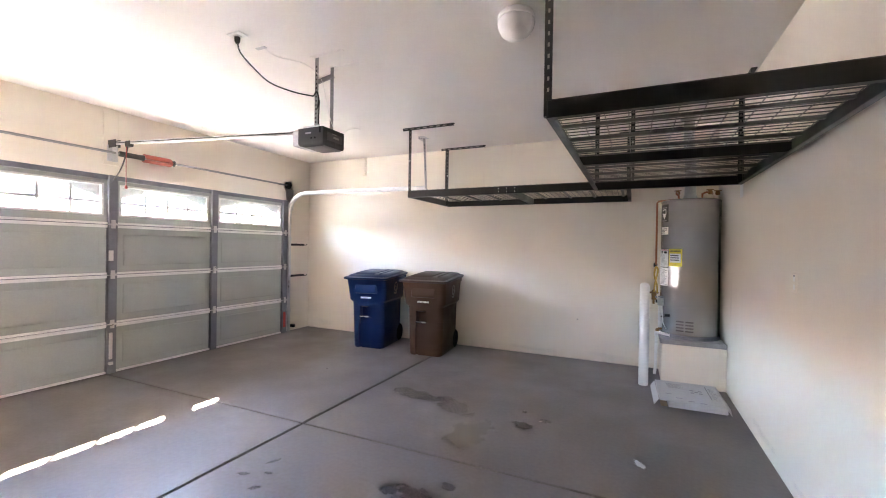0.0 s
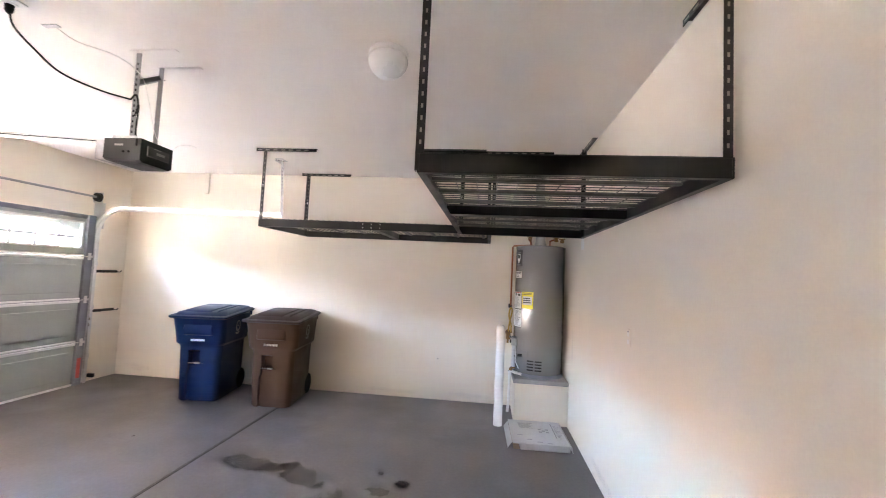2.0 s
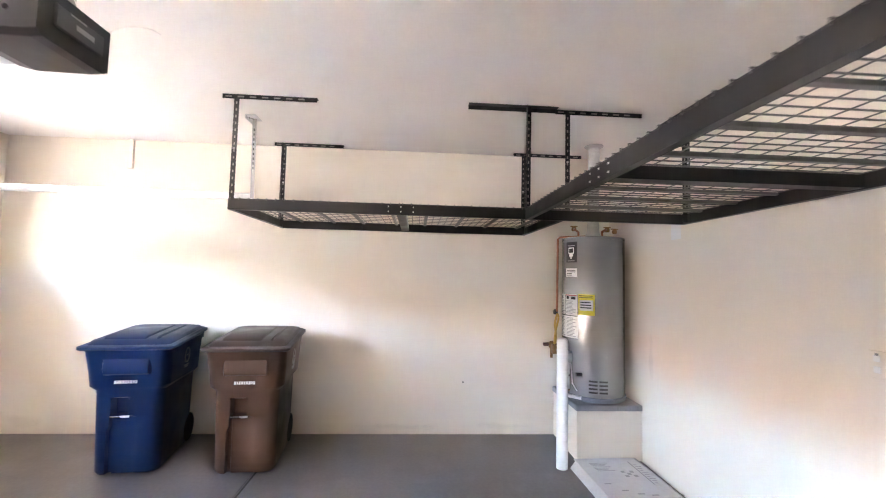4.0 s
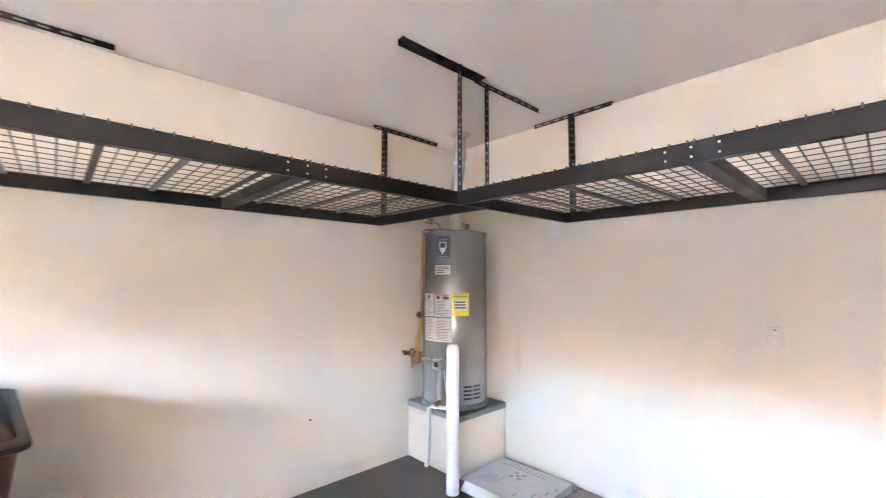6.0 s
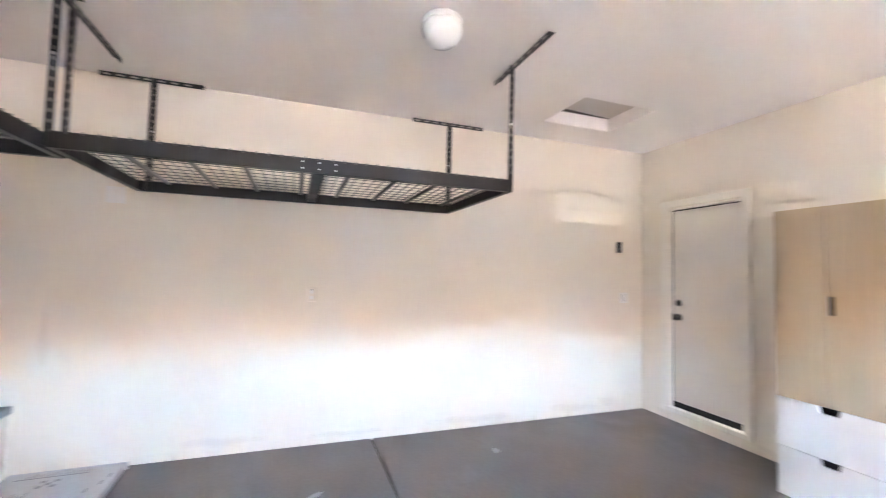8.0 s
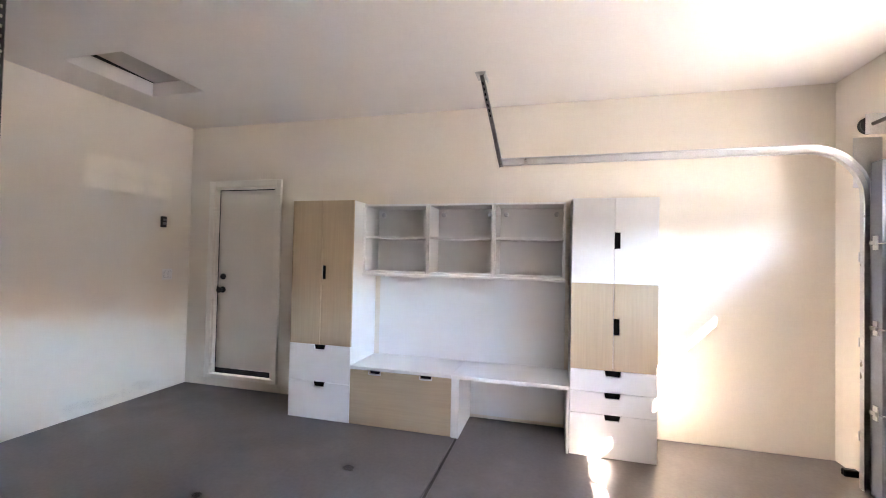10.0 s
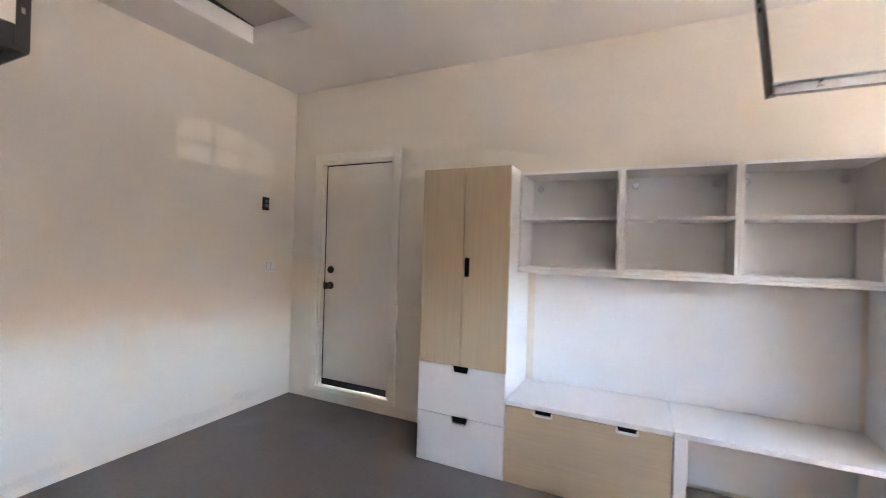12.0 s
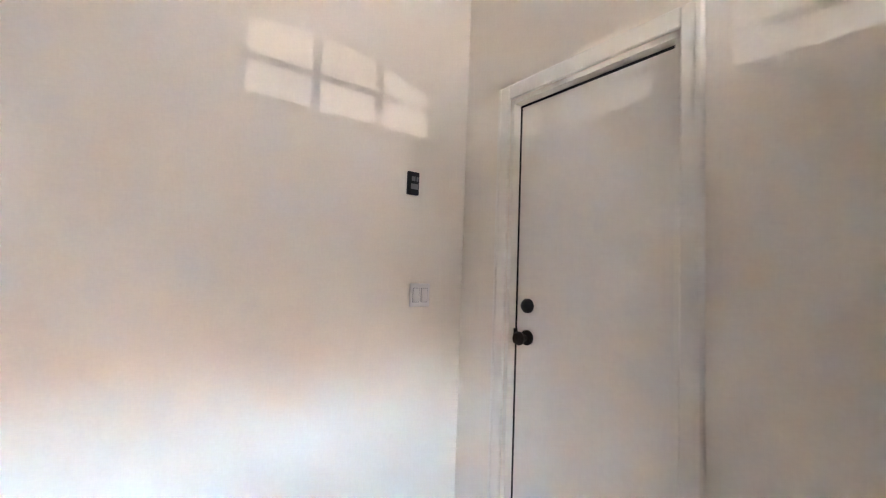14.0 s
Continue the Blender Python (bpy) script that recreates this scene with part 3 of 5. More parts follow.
for y0, y1, r in ((2.215, 2.46, 0.030), (2.755, 2.80, 0.034)):
    bm = bmesh.new()
    lathe(bm, (-4.86, y0, 2.345), [(r * 0.8, 0), (r, 0.012), (r * 0.9, (y1 - y0) * 0.8), (r * 1.1, y1 - y0)], "y", 16)
    part("spring_cone", bm, DARKMET, shaft, "dark cast spring cone", True, w=True)
part("centre_bearing", boxes((W + 0.02, -4.835, 2.185, 2.195, 2.27, 2.42), (W + 0.02, W + 0.03, 2.14, 2.24, 2.26, 2.43), bevel=0.002), STEEL, shaft, w=True)
for y in (4.60, -0.33):
    bm = bmesh.new()
    lathe(bm, (-4.86, y - 0.02, 2.345), [(0.05, 0), (0.055, 0.006), (0.045, 0.012), (0.045, 0.036), (0.058, 0.045), (0.03, 0.05)], "y", 20)
    part("cable_drum", bm, DARKMET, shaft, "dark cast cable drum", True, w=True)
    part("end_bearing", boxes((W, -4.82, y + 0.035, y + 0.04, 2.28, 2.41)), STEEL, shaft, w=True)
single("spring_pad", boxes((W, W + 0.02, 2.11, 2.25, 2.22, H), bevel=0.004), WALL, "cream painted timber pad behind the spring bearing", "pad", (W, 2.18, 2.22))
single("wall_block", boxes((-3.83, -3.775, N - 0.03, N, 2.53, H - 0.001), bevel=0.004), WALL, "cream painted timber block under the ceiling", "block", (-3.8, N, 2.53))

# ---------------- door opener ----------------
op = thing("door_opener", (-2.1, 2.15, 2.12), "dark grey garage door opener hung from the ceiling", "door opener")
OX0, OX1, OY0, OY1, OZ0, OZ1 = -2.195, -1.955, 2.06, 2.305, 2.146, 2.286
bm = bmesh.new()
rings(bm, [[(x, OY0, OZ1), (x, OY1, OZ1), (x, OY1, OZ0 + 0.012 - e), (x, OY1 - 0.02, OZ0 - e), (x, OY0 + 0.02, OZ0 - e), (x, OY0, OZ0 + 0.012 - e)] for x, e in ((OX0, -0.012), (OX0 + 0.05, 0.0), (OX1 - 0.03, 0.003), (OX1, 0.0))])
body = part("housing", bm, OPENER, op, shade=False, w=True)
part("lens", boxes((OX1 - 0.002, OX1 + 0.008, OY0 + 0.045, OY1 - 0.03, OZ0 + 0.045, OZ1 - 0.03), bevel=0.004), LENSGREY, op, "grey light lens", w=True)
part("lens_print", boxes((OX1 + 0.008, OX1 + 0.0088, OY0 + 0.11, OY1 - 0.07, OZ0 + 0.07, OZ0 + 0.085), (OX1 + 0.008, OX1 + 0.0088, OY0 + 0.09, OY1 - 0.10, OZ0 + 0.10, OZ0 + 0.105)), LABELG, op, w=True)
part("end_cap", boxes((OX0 - 0.07, OX0, OY0 + 0.01, OY1 - 0.01, OZ0 + 0.015, OZ1 - 0.004), bevel=0.014, seg=3), OPWHITE, op, "pale grey rounded end cap", True, w=True)
part("badge", boxes((-2.125, -2.07, OY0 - 0.001, OY0, OZ0 + 0.095, OZ0 + 0.106)), LABELG, op, "small pale badge", w=True)
part("vent_slot", boxes((OX1 - 0.035, OX1 - 0.022, OY0 - 0.0015, OY0, OZ0 + 0.095, OZ0 + 0.14)), SLOT, op, w=True)
for x in (-2.065, -2.03):
    part("button", lathe(bmesh.new(), (x, OY0 - 0.004, OZ0 + 0.06), [(0.007, 0), (0.007, 0.004)], "y", 10), SLOT, op, w=True)
part("mount_plate", boxes((-2.175, -2.015, OY0 + 0.03, OY1 - 0.03, OZ1, OZ1 + 0.004), (-2.175, -2.015, OY0 + 0.03, OY0 + 0.034, OZ1, OZ1 + 0.025), (-2.175, -2.015, OY1 - 0.034, OY1 - 0.03, OZ1, OZ1 + 0.025)), STEEL, op, w=True)
rail_z0, rail_z1 = 2.275, 2.43
bm = bmesh.new()
for dz, h in ((0.0, 0.028),):
    rings(bm, [[(x, 2.16, z), (x, 2.19, z), (x, 2.19, z + h), (x, 2.16, z + h)] for x, z in ((OX0 - 0.02, rail_z0), (-4.86, rail_z1))])
part("drive_rail", bm, STEEL, op, "galvanised drive rail", w=True)
bm = bmesh.new()
rings(bm, [[(x, 2.155, z), (x, 2.159, z), (x, 2.159, z + 0.006), (x, 2.155, z + 0.006)] for x, z in ((OX0 - 0.02, rail_z0 + 0.012), (-4.86, rail_z1 + 0.012))])
part("drive_belt", bm, RUBBER, op, "black drive belt", w=True)
part("header_bracket", boxes((W, -4.80, 2.15, 2.157, rail_z1 - 0.03, rail_z1 + 0.05), (W, -4.80, 2.193, 2.20, rail_z1 - 0.03, rail_z1 + 0.05), bevel=0.002), DARKMET, op, w=True)
bm = bmesh.new()
tube(bm, smooth_path([(-4.62, 2.175, rail_z1 - 0.02), (-4.66, 2.175, 2.30), (-4.75, 2.175, 2.16), (-4.868, 2.175, 2.06)]), 0.007, 8)
part("door_arm", bm, DARKMET, op, "curved dark door arm", True, w=True)
part("trolley", boxes((-4.64, -4.56, 2.152, 2.198, rail_z1 - 0.045, rail_z1 + 0.015), bevel=0.006), DARKMET, op, w=True)
bm = bmesh.new()
tube(bm, smooth_path([(-4.60, 2.15, rail_z1 - 0.05), (-4.605, 2.15, 2.2), (-4.60, 2.15, 1.98)]), 0.004, 6)
lathe(bm, (-4.60, 2.15, 1.95), [(0.012, 0), (0.014, 0.02), (0.006, 0.035)], "z", 10)
part("release_cord", bm, REDCORD, op, "red release cord and handle", True, w=True)
for y in (OY0 + 0.035, OY1 - 0.035):
    bm = bmesh.new()
    angle_bar(bm, (-2.07, y, OZ1), (-2.065, y - 0.005, H - 0.002), 0.032, (1, 0, 0))
    st = part("hanger", bm, DARKSTEEL, op, "galvanised slotted hanger bar", w=True)
    # slot tone per hanger imitates shade or lit ceiling showing through
    part("slots", holes(bmesh.new(), (-2.07, y, OZ1), (-2.065, y - 0.005, H - 0.03), (0.017, -0.004, 0), (0, 1, 0), 0.032, 0.009, 0.013), SLOT if y < 2.2 else SLOTGAP, st, w=True)["kind"] = "stuff"
bm = bmesh.new()
angle_bar(bm, (-2.05, OY0 + 0.035, 2.62), (-2.05, OY1 - 0.035, 2.735), 0.03, (0, 0, 1))
brace = part("cross_brace", bm, DARKSTEEL, op, w=True)
part("slots", holes(bmesh.new(), (-2.05, OY0 + 0.035, 2.62), (-2.05, OY1 - 0.035, 2.735), (0, 0, 0.0), (1, 0, 0), 0.032, 0.009, 0.013), SLOTGAP, brace, w=True)["kind"] = "stuff"
part("ceiling_angle", boxes((-2.085, -1.785, 2.055, 2.085, H - 0.004, H)), CEIL, op, "painted ceiling angle", w=True)
part("ceiling_angle", boxes((-2.085, -1.785, 2.265, 2.295, H - 0.004, H)), CEIL, op, "painted ceiling angle", w=True)
cord = smooth_path([(-2.31, 1.605, H - 0.03), (-2.31, 1.63, 2.71), (-2.27, 1.71, 2.625), (-2.215, 1.80, 2.55), (-2.14, 1.95, 2.525), (-2.075, 2.085, 2.53)])
bm = bmesh.new()
tube(bm, cord, 0.005, 8)
lathe(bm, (-2.31, 1.605, H - 0.05), [(0.010, -0.012), (0.017, 0), (0.019, 0.030), (0.010, 0.034)], "z", 12)
part("power_cord", bm, RUBBER, op, "black power cord with plug", True, w=True)
bm = bmesh.new()
tube(bm, smooth_path([(-2.075, 2.085, 2.53), (-2.045, 2.09, 2.56), (-2.03, 2.095, 2.50), (-2.045, 2.095, 2.43), (-2.03, 2.10, 2.50), (-2.035, 2.10, 2.36), (-2.03, 2.10, 2.288)]), 0.005, 8)
part("cord_loop", bm, RUBBER, op, "black coiled cord end", True, w=True)
bm = bmesh.new()
tube(bm, smooth_path([(-2.30, 1.82, H - 0.004), (-2.23, 1.88, 2.77), (-2.10, 2.0, 2.75), (-2.03, 2.10, 2.68), (-2.015, 2.15, 2.55), (-2.005, 2.20, 2.38), (-1.995, 2.25, 2.292)]), 0.0018, 6)
tube(bm, smooth_path([(-1.97, 2.31, 2.29), (-1.93, 2.33, 2.325), (-1.87, 2.35, 2.335), (-1.84, 2.365, 2.325)]), 0.0013, 6)
part("bell_wire", bm, PVC, op, "thin white bell wire", True, w=True)
single("ceiling_outlet", boxes((-2.375, -2.255, 1.57, 1.645, H - 0.008, H), (-2.335, -2.29, 1.585, 1.63, H - 0.016, H - 0.008), bevel=0.002), PLATE, "white ceiling outlet with the opener plugged in", "outlet", (-2.31, 1.605, H))
single("wire_clip_plate", boxes((-2.36, -2.27, 1.792, 1.822, H - 0.006, H), bevel=0.001), STEEL, "narrow metal cover plate on the ceiling", "plate", (-2.315, 1.807, H))

# ---------------- ceiling lamp ----------------
lamp = thing("ceiling_light", (-0.515, 2.11, H), "white opal dome ceiling light, switched off", "ceiling light")
bm = bmesh.new()
lathe(bm, (-0.515, 2.11, H), [(0.105, 0), (0.113, -0.012), (0.113, -0.035), (0.10, -0.042)], "z", 40)
part("base", bm, PLATE, lamp, "white enamelled base", True, w=True)
bm = bmesh.new()
lathe(bm, (-0.515, 2.11, H - 0.038), [(0.108, 0), (0.112, -0.02), (0.107, -0.045), (0.092, -0.077), (0.065, -0.10), (0.033, -0.114), (0.005, -0.118)], "z", 40)
part("globe", bm, LAMPGLASS, lamp, "opal glass dome", True, w=True)

# ---------------- overhead racks ----------------
RL, RD, RH = 2.44, 1.19, 0.08


def beam(bm, x0, x1, y0, y1, z0, z1):
    return box(bm, x0, x1, y0, y1, z0, z1, bevel=0.004)


def rack(loc, rz, label, straps, group):
    """A steel ceiling rack; local x along its length, y = 0 at the front edge, z = 0 at the frame's underside. straps: (x, y, rail from, rail to, rail along)."""
    r = thing("storage_rack", loc, label, "storage rack", group, rz)
    t = 0.004
    for y0, y1, lip in ((0, t, 0.036), (RD - t, RD, -0.036)):
        bm = beam(bmesh.new(), 0, RL, y0, y1, 0, RH)
        a, b = sorted((y0 if lip > 0 else y1, (y0 if lip > 0 else y1) + lip))
        beam(bm, 0, RL, a, b, 0.0, t)
        bb = part("side_beam", bm, BLACKMET, r)
        face, sg = (y0, -1) if lip > 0 else (y1, 1)
        one = finish(lathe(bmesh.new(), (0, 0, 0), [(0.005, 0), (0.005, sg * 0.0025), (0.0025, sg * 0.004)], "y", 8), BOLT)
        for x in (RL / 2 - 0.09, RL / 2, RL / 2 + 0.09, 0.62, RL - 0.62)[: 3 if lip > 0 else 5]:
            for z in (0.022, 0.058):
                bolt = new("bolt", one)
                bolt.parent, bolt.location = bb, (x, face, z)
    for x0, x1, lip in ((0, t, 0.036), (RL - t, RL, -0.036)):
        bm = beam(bmesh.new(), x0, x1, t, RD - t, 0, RH)
        a, b = sorted((x0 if lip > 0 else x1, (x0 if lip > 0 else x1) + lip))
        beam(bm, a, b, t, RD - t, 0.0, t)
        part("end_beam", bm, BLACKMET, r)
    part("cross_beam", boxes((RL / 2 - 0.035, RL / 2 + 0.035, t, RD - t, 0.012, 0.016), (RL / 2 - 0.035, RL / 2 - 0.031, t, RD - t, 0.012, 0.07), (RL / 2 + 0.031, RL / 2 + 0.035, t, RD - t, 0.012, 0.07), bevel=0.001), BLACKMET, r)
    for h in (0, 1):
        x0, x1 = (0.006, RL / 2 - 0.002) if h == 0 else (RL / 2 + 0.002, RL - 0.006)
        zt = RH + 0.0025
        n1, n2 = 19, 11
        rim = bmesh.new()
        tube(rim, [(x0, 0.012, zt - 0.0055), (x1, 0.012, zt - 0.0055), (x1, RD - 0.012, zt - 0.0055), (x0, RD - 0.012, zt - 0.0055), (x0, 0.012, zt - 0.0055)], 0.0026, 5)
        deck = part("wire_deck", rim, WIRE, r, "grey welded wire deck")
        cross = finish(tube(bmesh.new(), [(0, -0.0075, RH - 0.010), (0, -0.006, zt + 0.001), (0, 0.012, zt), (0, RD - 0.012, zt), (0, RD + 0.006, zt + 0.001), (0, RD + 0.0075, RH - 0.010)], 0.0033, 5), WIRE)
        along_wire = finish(tube(bmesh.new(), [(x0, 0, zt - 0.0055), (x1, 0, zt - 0.0055)], 0.0026, 5), WIRE)
        for i in range(n1 + 1):
            wire = new("cross_wire", cross)
            wire.parent, wire.location = deck, (x0 + 0.01 + (x1 - x0 - 0.02) * i / n1, 0, 0)
        for i in range(1, n2):
            wire = new("long_wire", along_wire)
            wire.parent, wire.location = deck, (0, 0.012 + (RD - 0.024) * i / n2, 0)
        for f in (0.16, 0.42, 0.66, 0.93):
            x = x0 + (x1 - x0) * f
            part("support_bar", boxes((x - 0.014, x + 0.014, t, RD - t, RH - 0.016, RH - 0.001), bevel=0.002), WIRE, deck)
    for x, y, k0, k1, along in straps:
        top = H - loc[2]
        sx = 1 if x < RL / 2 else -1
        sy = 1 if y < RD / 2 else -1
        bm = bmesh.new()
        box(bm, min(x, x + sx * 0.034), max(x, x + sx * 0.034), y - 0.0015, y + 0.0015, 0.01, top)
        box(bm, x - 0.0015, x + 0.0015, min(y, y + sy * 0.034), max(y, y + sy * 0.034), 0.01, top)
        s = part("upright", bm, BLACKMET, r, "black slotted upright")
        hb = bmesh.new()
        holes(hb, (x + sx * 0.017, y, 0.10), (x + sx * 0.017, y, top - 0.02), (0, -0.001, 0), (0, 1, 0), 0.05, 0.009, 0.018)
        holes(hb, (x + sx * 0.017, y, 0.10), (x + sx * 0.017, y, top - 0.02), (0, 0.001, 0), (0, 1, 0), 0.05, 0.009, 0.018)
        holes(hb, (x, y + sy * 0.017, 0.10), (x, y + sy * 0.017, top - 0.02), (-0.001, 0, 0), (1, 0, 0), 0.05, 0.009, 0.018)
        holes(hb, (x, y + sy * 0.017, 0.10), (x, y + sy * 0.017, top - 0.02), (0.001, 0, 0), (1, 0, 0), 0.05, 0.009, 0.018)
        part("slots", hb, SLOTGAP, s, "keyhole slot plates in the tone of the lit ceiling")["kind"] = "stuff"
        bl = bmesh.new()
        lathe(bl, (x + sx * 0.017, y - 0.004, top * 0.53), [(0.009, 0), (0.009, 0.008)], "y", 8)
        part("joining_bolt", bl, BOLT, s)
        if along == "x":
            d = (x + k0, x + k1, y - 0.022, y + 0.022, top - 0.004, top - 0.0005), (x + k0, x + k1, y - 0.022, y - 0.018, top - 0.034, top - 0.004)
            hs = holes(bmesh.new(), (x + k0, y - 0.022, top - 0.018), (x + k1, y - 0.022, top - 0.018), (0, -0.0005, 0), (0, 1, 0), 0.085, 0.010, 0.045)
        else:
            d = (x - 0.022, x + 0.022, y + k0, y + k1, top - 0.004, top - 0.0005), (x - 0.022, x - 0.018, y + k0, y + k1, top - 0.034, top - 0.004)
            hs = holes(bmesh.new(), (x - 0.022, y + k0, top - 0.018), (x - 0.022, y + k1, top - 0.018), (-0.0005, 0, 0), (1, 0, 0), 0.085, 0.010, 0.045)
        c = part("ceiling_rail", boxes(*d, bevel=0.001), BLACKMET, r, "black slotted ceiling rail")
        part("slots", hs, SLOTGAP, c, "slot plates in the tone of the lit ceiling")["kind"] = "stuff"
    return r


NR = (-2.325, 3.99, 1.99)
rack(NR, 0, "black steel overhead rack with wire deck along the bin wall", [(0.004, 0.004, -0.075, 0.59, "x"), (0.004, RD - 0.09, -0.075, 0.59, "x"), (RL + 0.03, 0.004, -0.12, 0.55, "x"), (RL - 0.02, RD - 0.07, -0.12, 0.58, "x")], "overhead storage racks")
# east rack: local x runs south along the wall, local y towards the wall
ER = (-0.205, 3.93, 1.975)
rack(ER, -90, "black steel overhead rack with wire deck along the plain wall", [(-0.01, 0.004, -0.43, 0.235, "y"), (0.06, RD - 0.01, -0.32, 0.34, "x"), (RL - 0.004, -0.010, -0.43, 0.25, "y"), (RL - 0.005, RD - 0.004, -0.37, 0.32, "x")], "overhead storage racks")

# ---------------- wheeled bins ----------------
def wheeled_bin(loc, rz, plastic, lidmat, label, code):
    b = thing("wheeled_bin", loc, label, "bin", "wheeled bins", rz)
    bm = bmesh.new()
    rows = [(0.0, 0.43, 0.65, 0.02), (0.02, 0.45, 0.665, 0.0175), (0.25, 0.46, 0.675, 0.0125), (0.60, 0.475, 0.689, 0.0055), (0.628, 0.48, 0.693, 0.0035), (0.665, 0.550, 0.712, -0.006), (0.78, 0.568, 0.722, -0.016), (0.925, 0.588, 0.765, -0.03), (0.95, 0.595, 0.79, -0.03), (0.965, 0.595, 0.79, -0.03)]
    def front(z):
        for (za, wa, da, ca), (zb, wb, db, cb) in zip(rows, rows[1:]):
            if za <= z <= zb:
                f = (z - za) / max(zb - za, 1e-6)
                return (ca - da / 2) * (1 - f) + (cb - db / 2) * f
    # a slot up from the foot, a shallow field beside it and the deep pocket behind the lift bar
    slot = ((-0.136, 0), (-0.128, 0.034), (-0.102, 0.034), (-0.094, 0.010), (0.052, 0.010), (0.068, 0))
    neck = ((-0.118, 0), (-0.112, 0.034), (-0.102, 0.034), (-0.094, 0.010), (0.052, 0.010), (0.068, 0))
    pocket = ((-0.112, 0), (-0.104, 0.075), (-0.050, 0.075), (-0.004, 0.075), (0.010, 0.0), (0.030, 0))
    flush = ((-0.115, 0), (-0.10, 0), (-0.05, 0), (0.0, 0), (0.02, 0), (0.05, 0))
    loops = []
    for z, cut in ((0.0, slot), (0.02, slot), (0.25, slot), (0.32, slot), (0.36, neck), (0.424, neck), (0.440, pocket), (0.555, pocket), (0.578, flush), (0.60, flush), (0.628, flush), (0.645, flush), (0.665, flush), (0.78, flush), (0.925, flush), (0.95, flush), (0.965, flush)):
        (za, *low), (zb, *high) = next((p, q) for p, q in zip(rows, rows[1:]) if p[0] <= z <= q[0])
        f = (z - za) / (zb - za)
        w_, d_, cy = (p * (1 - f) + q * f for p, q in zip(low, high))
        lp = rounded(w_, d_, 0.07, z, 0, cy)
        loops.append(lp[:18] + [(x, cy - d_ / 2 + e, z) for x, e in cut] + lp[18:])
    rings(bm, loops)
    body = part("body", bm, plastic, b, shade=True)
    bm = bmesh.new()
    tube(bm, [(-0.105, front(0.435) - 0.014, 0.435), (0.02, front(0.435) - 0.014, 0.435)], 0.008, 8)
    part("lift_bar", bm, BOLT, body, "bright metal lift bar", True)
    bm = bmesh.new()
    rings(bm, [[(-0.18, front(z) + 0.03, z), (-0.15, front(z) - e, z), (0.15, front(z) - e, z), (0.18, front(z) + 0.03, z)] for z, e in ((0.752, -0.004), (0.760, 0.018), (0.775, 0.028), (0.80, 0.026), (0.835, 0.016), (0.885, -0.004))])
    part("front_grip", bm, plastic, body, shade=True)
    # painted serial bars, unreadable at this size
    bm = bmesh.new()
    x = -0.085
    for i in range(9):
        wd = 0.010 + 0.003 * ((i * 7 + code) % 3)
        box(bm, x, x + wd, front(0.70) - 0.0035, front(0.70) + 0.005, 0.686 + 0.002 * (i % 2), 0.710)
        x += wd + 0.0045
    part("serial_marking", bm, LABELW, body, "pale stencilled serial bars")
    # side emblem: ring and two bars
    for sx in (-1, 1):
        bm = bmesh.new()
        xs = sx * 0.289
        for i in range(20):
            a0, a1 = 2 * math.pi * i / 20, 2 * math.pi * (i + 0.8) / 20
            rings(bm, [[(xs + sx * e, -0.03 + rr * math.cos(a), 0.835 + 1.25 * rr * math.sin(a)) for rr, a in ((0.044, a0), (0.052, a0), (0.052, a1), (0.044, a1))] for e in (-0.008, 0.004)])
        for z, hw in ((0.835, 0.016), (0.752, 0.045), (0.738, 0.03)):
            box(bm, xs - 0.01, xs + 0.004 - 0.004 * (z < 0.8), -0.03 - hw, -0.03 + hw, z - 0.004, z + 0.005)
        part("emblem", bm, LABELG, body, "faded round emblem")
    lid = bmesh.new()
    def slope(y):
        return 0.968 + 0.045 * (y + 0.43) / 0.81
    def lidloop(w_, y0, y1, r, up):
        return [(x, y, slope(y) + up) for x, y, _ in rounded(w_, y1 - y0, r, 0, 0, (y0 + y1) / 2)]
    rings(lid, [lidloop(0.63, -0.445, 0.385, 0.05, -0.022), lidloop(0.645, -0.455, 0.39, 0.05, -0.014), lidloop(0.645, -0.455, 0.39, 0.05, 0.004), lidloop(0.60, -0.42, 0.37, 0.045, 0.014), lidloop(0.57, -0.40, 0.36, 0.04, 0.010), lidloop(0.54, -0.36, 0.34, 0.05, 0.034), lidloop(0.46, -0.28, 0.30, 0.08, 0.046)])
    ld = part("lid", lid, lidmat, b, "closed hinged lid", True)
    bm = bmesh.new()
    for x0, x1 in ((-0.21, 0.10), (0.15, 0.19)):
        rings(bm, [[(x0, y, slope(y) + 0.03), (x0 + 0.015, y, slope(y) + up), (x1 - 0.015, y, slope(y) + up), (x1, y, slope(y) + 0.03)] for y, up in ((-0.33, 0.036), (-0.30, 0.056), (-0.05, 0.060), (0.22, 0.056), (0.26, 0.04))])
    part("lid_panel", bm, lidmat, ld, shade=True)
    for sx in (-1, 1):
        bm = bmesh.new()
        lathe(bm, (sx * 0.205 - 0.025, 0.30, 0.125), [(0.05, -0.002), (0.118, 0.0), (0.125, 0.01), (0.125, 0.04), (0.118, 0.05), (0.05, 0.052)], "x", 28)
        wh = part("wheel", bm, RUBBER, b, "black rubber wheel", True)
    bm = bmesh.new()
    tube(bm, [(-0.21, 0.30, 0.125), (0.21, 0.30, 0.125)], 0.012, 8)
    part("axle", bm, STEEL, b, shade=True)
    bm = bmesh.new()
    tube(bm, [(-0.27, 0.38, 0.93), (-0.27, 0.405, 0.965), (0.27, 0.405, 0.965), (0.27, 0.38, 0.93)], 0.014, 8)
    part("handle", bm, plastic, b, shade=True)
    return b


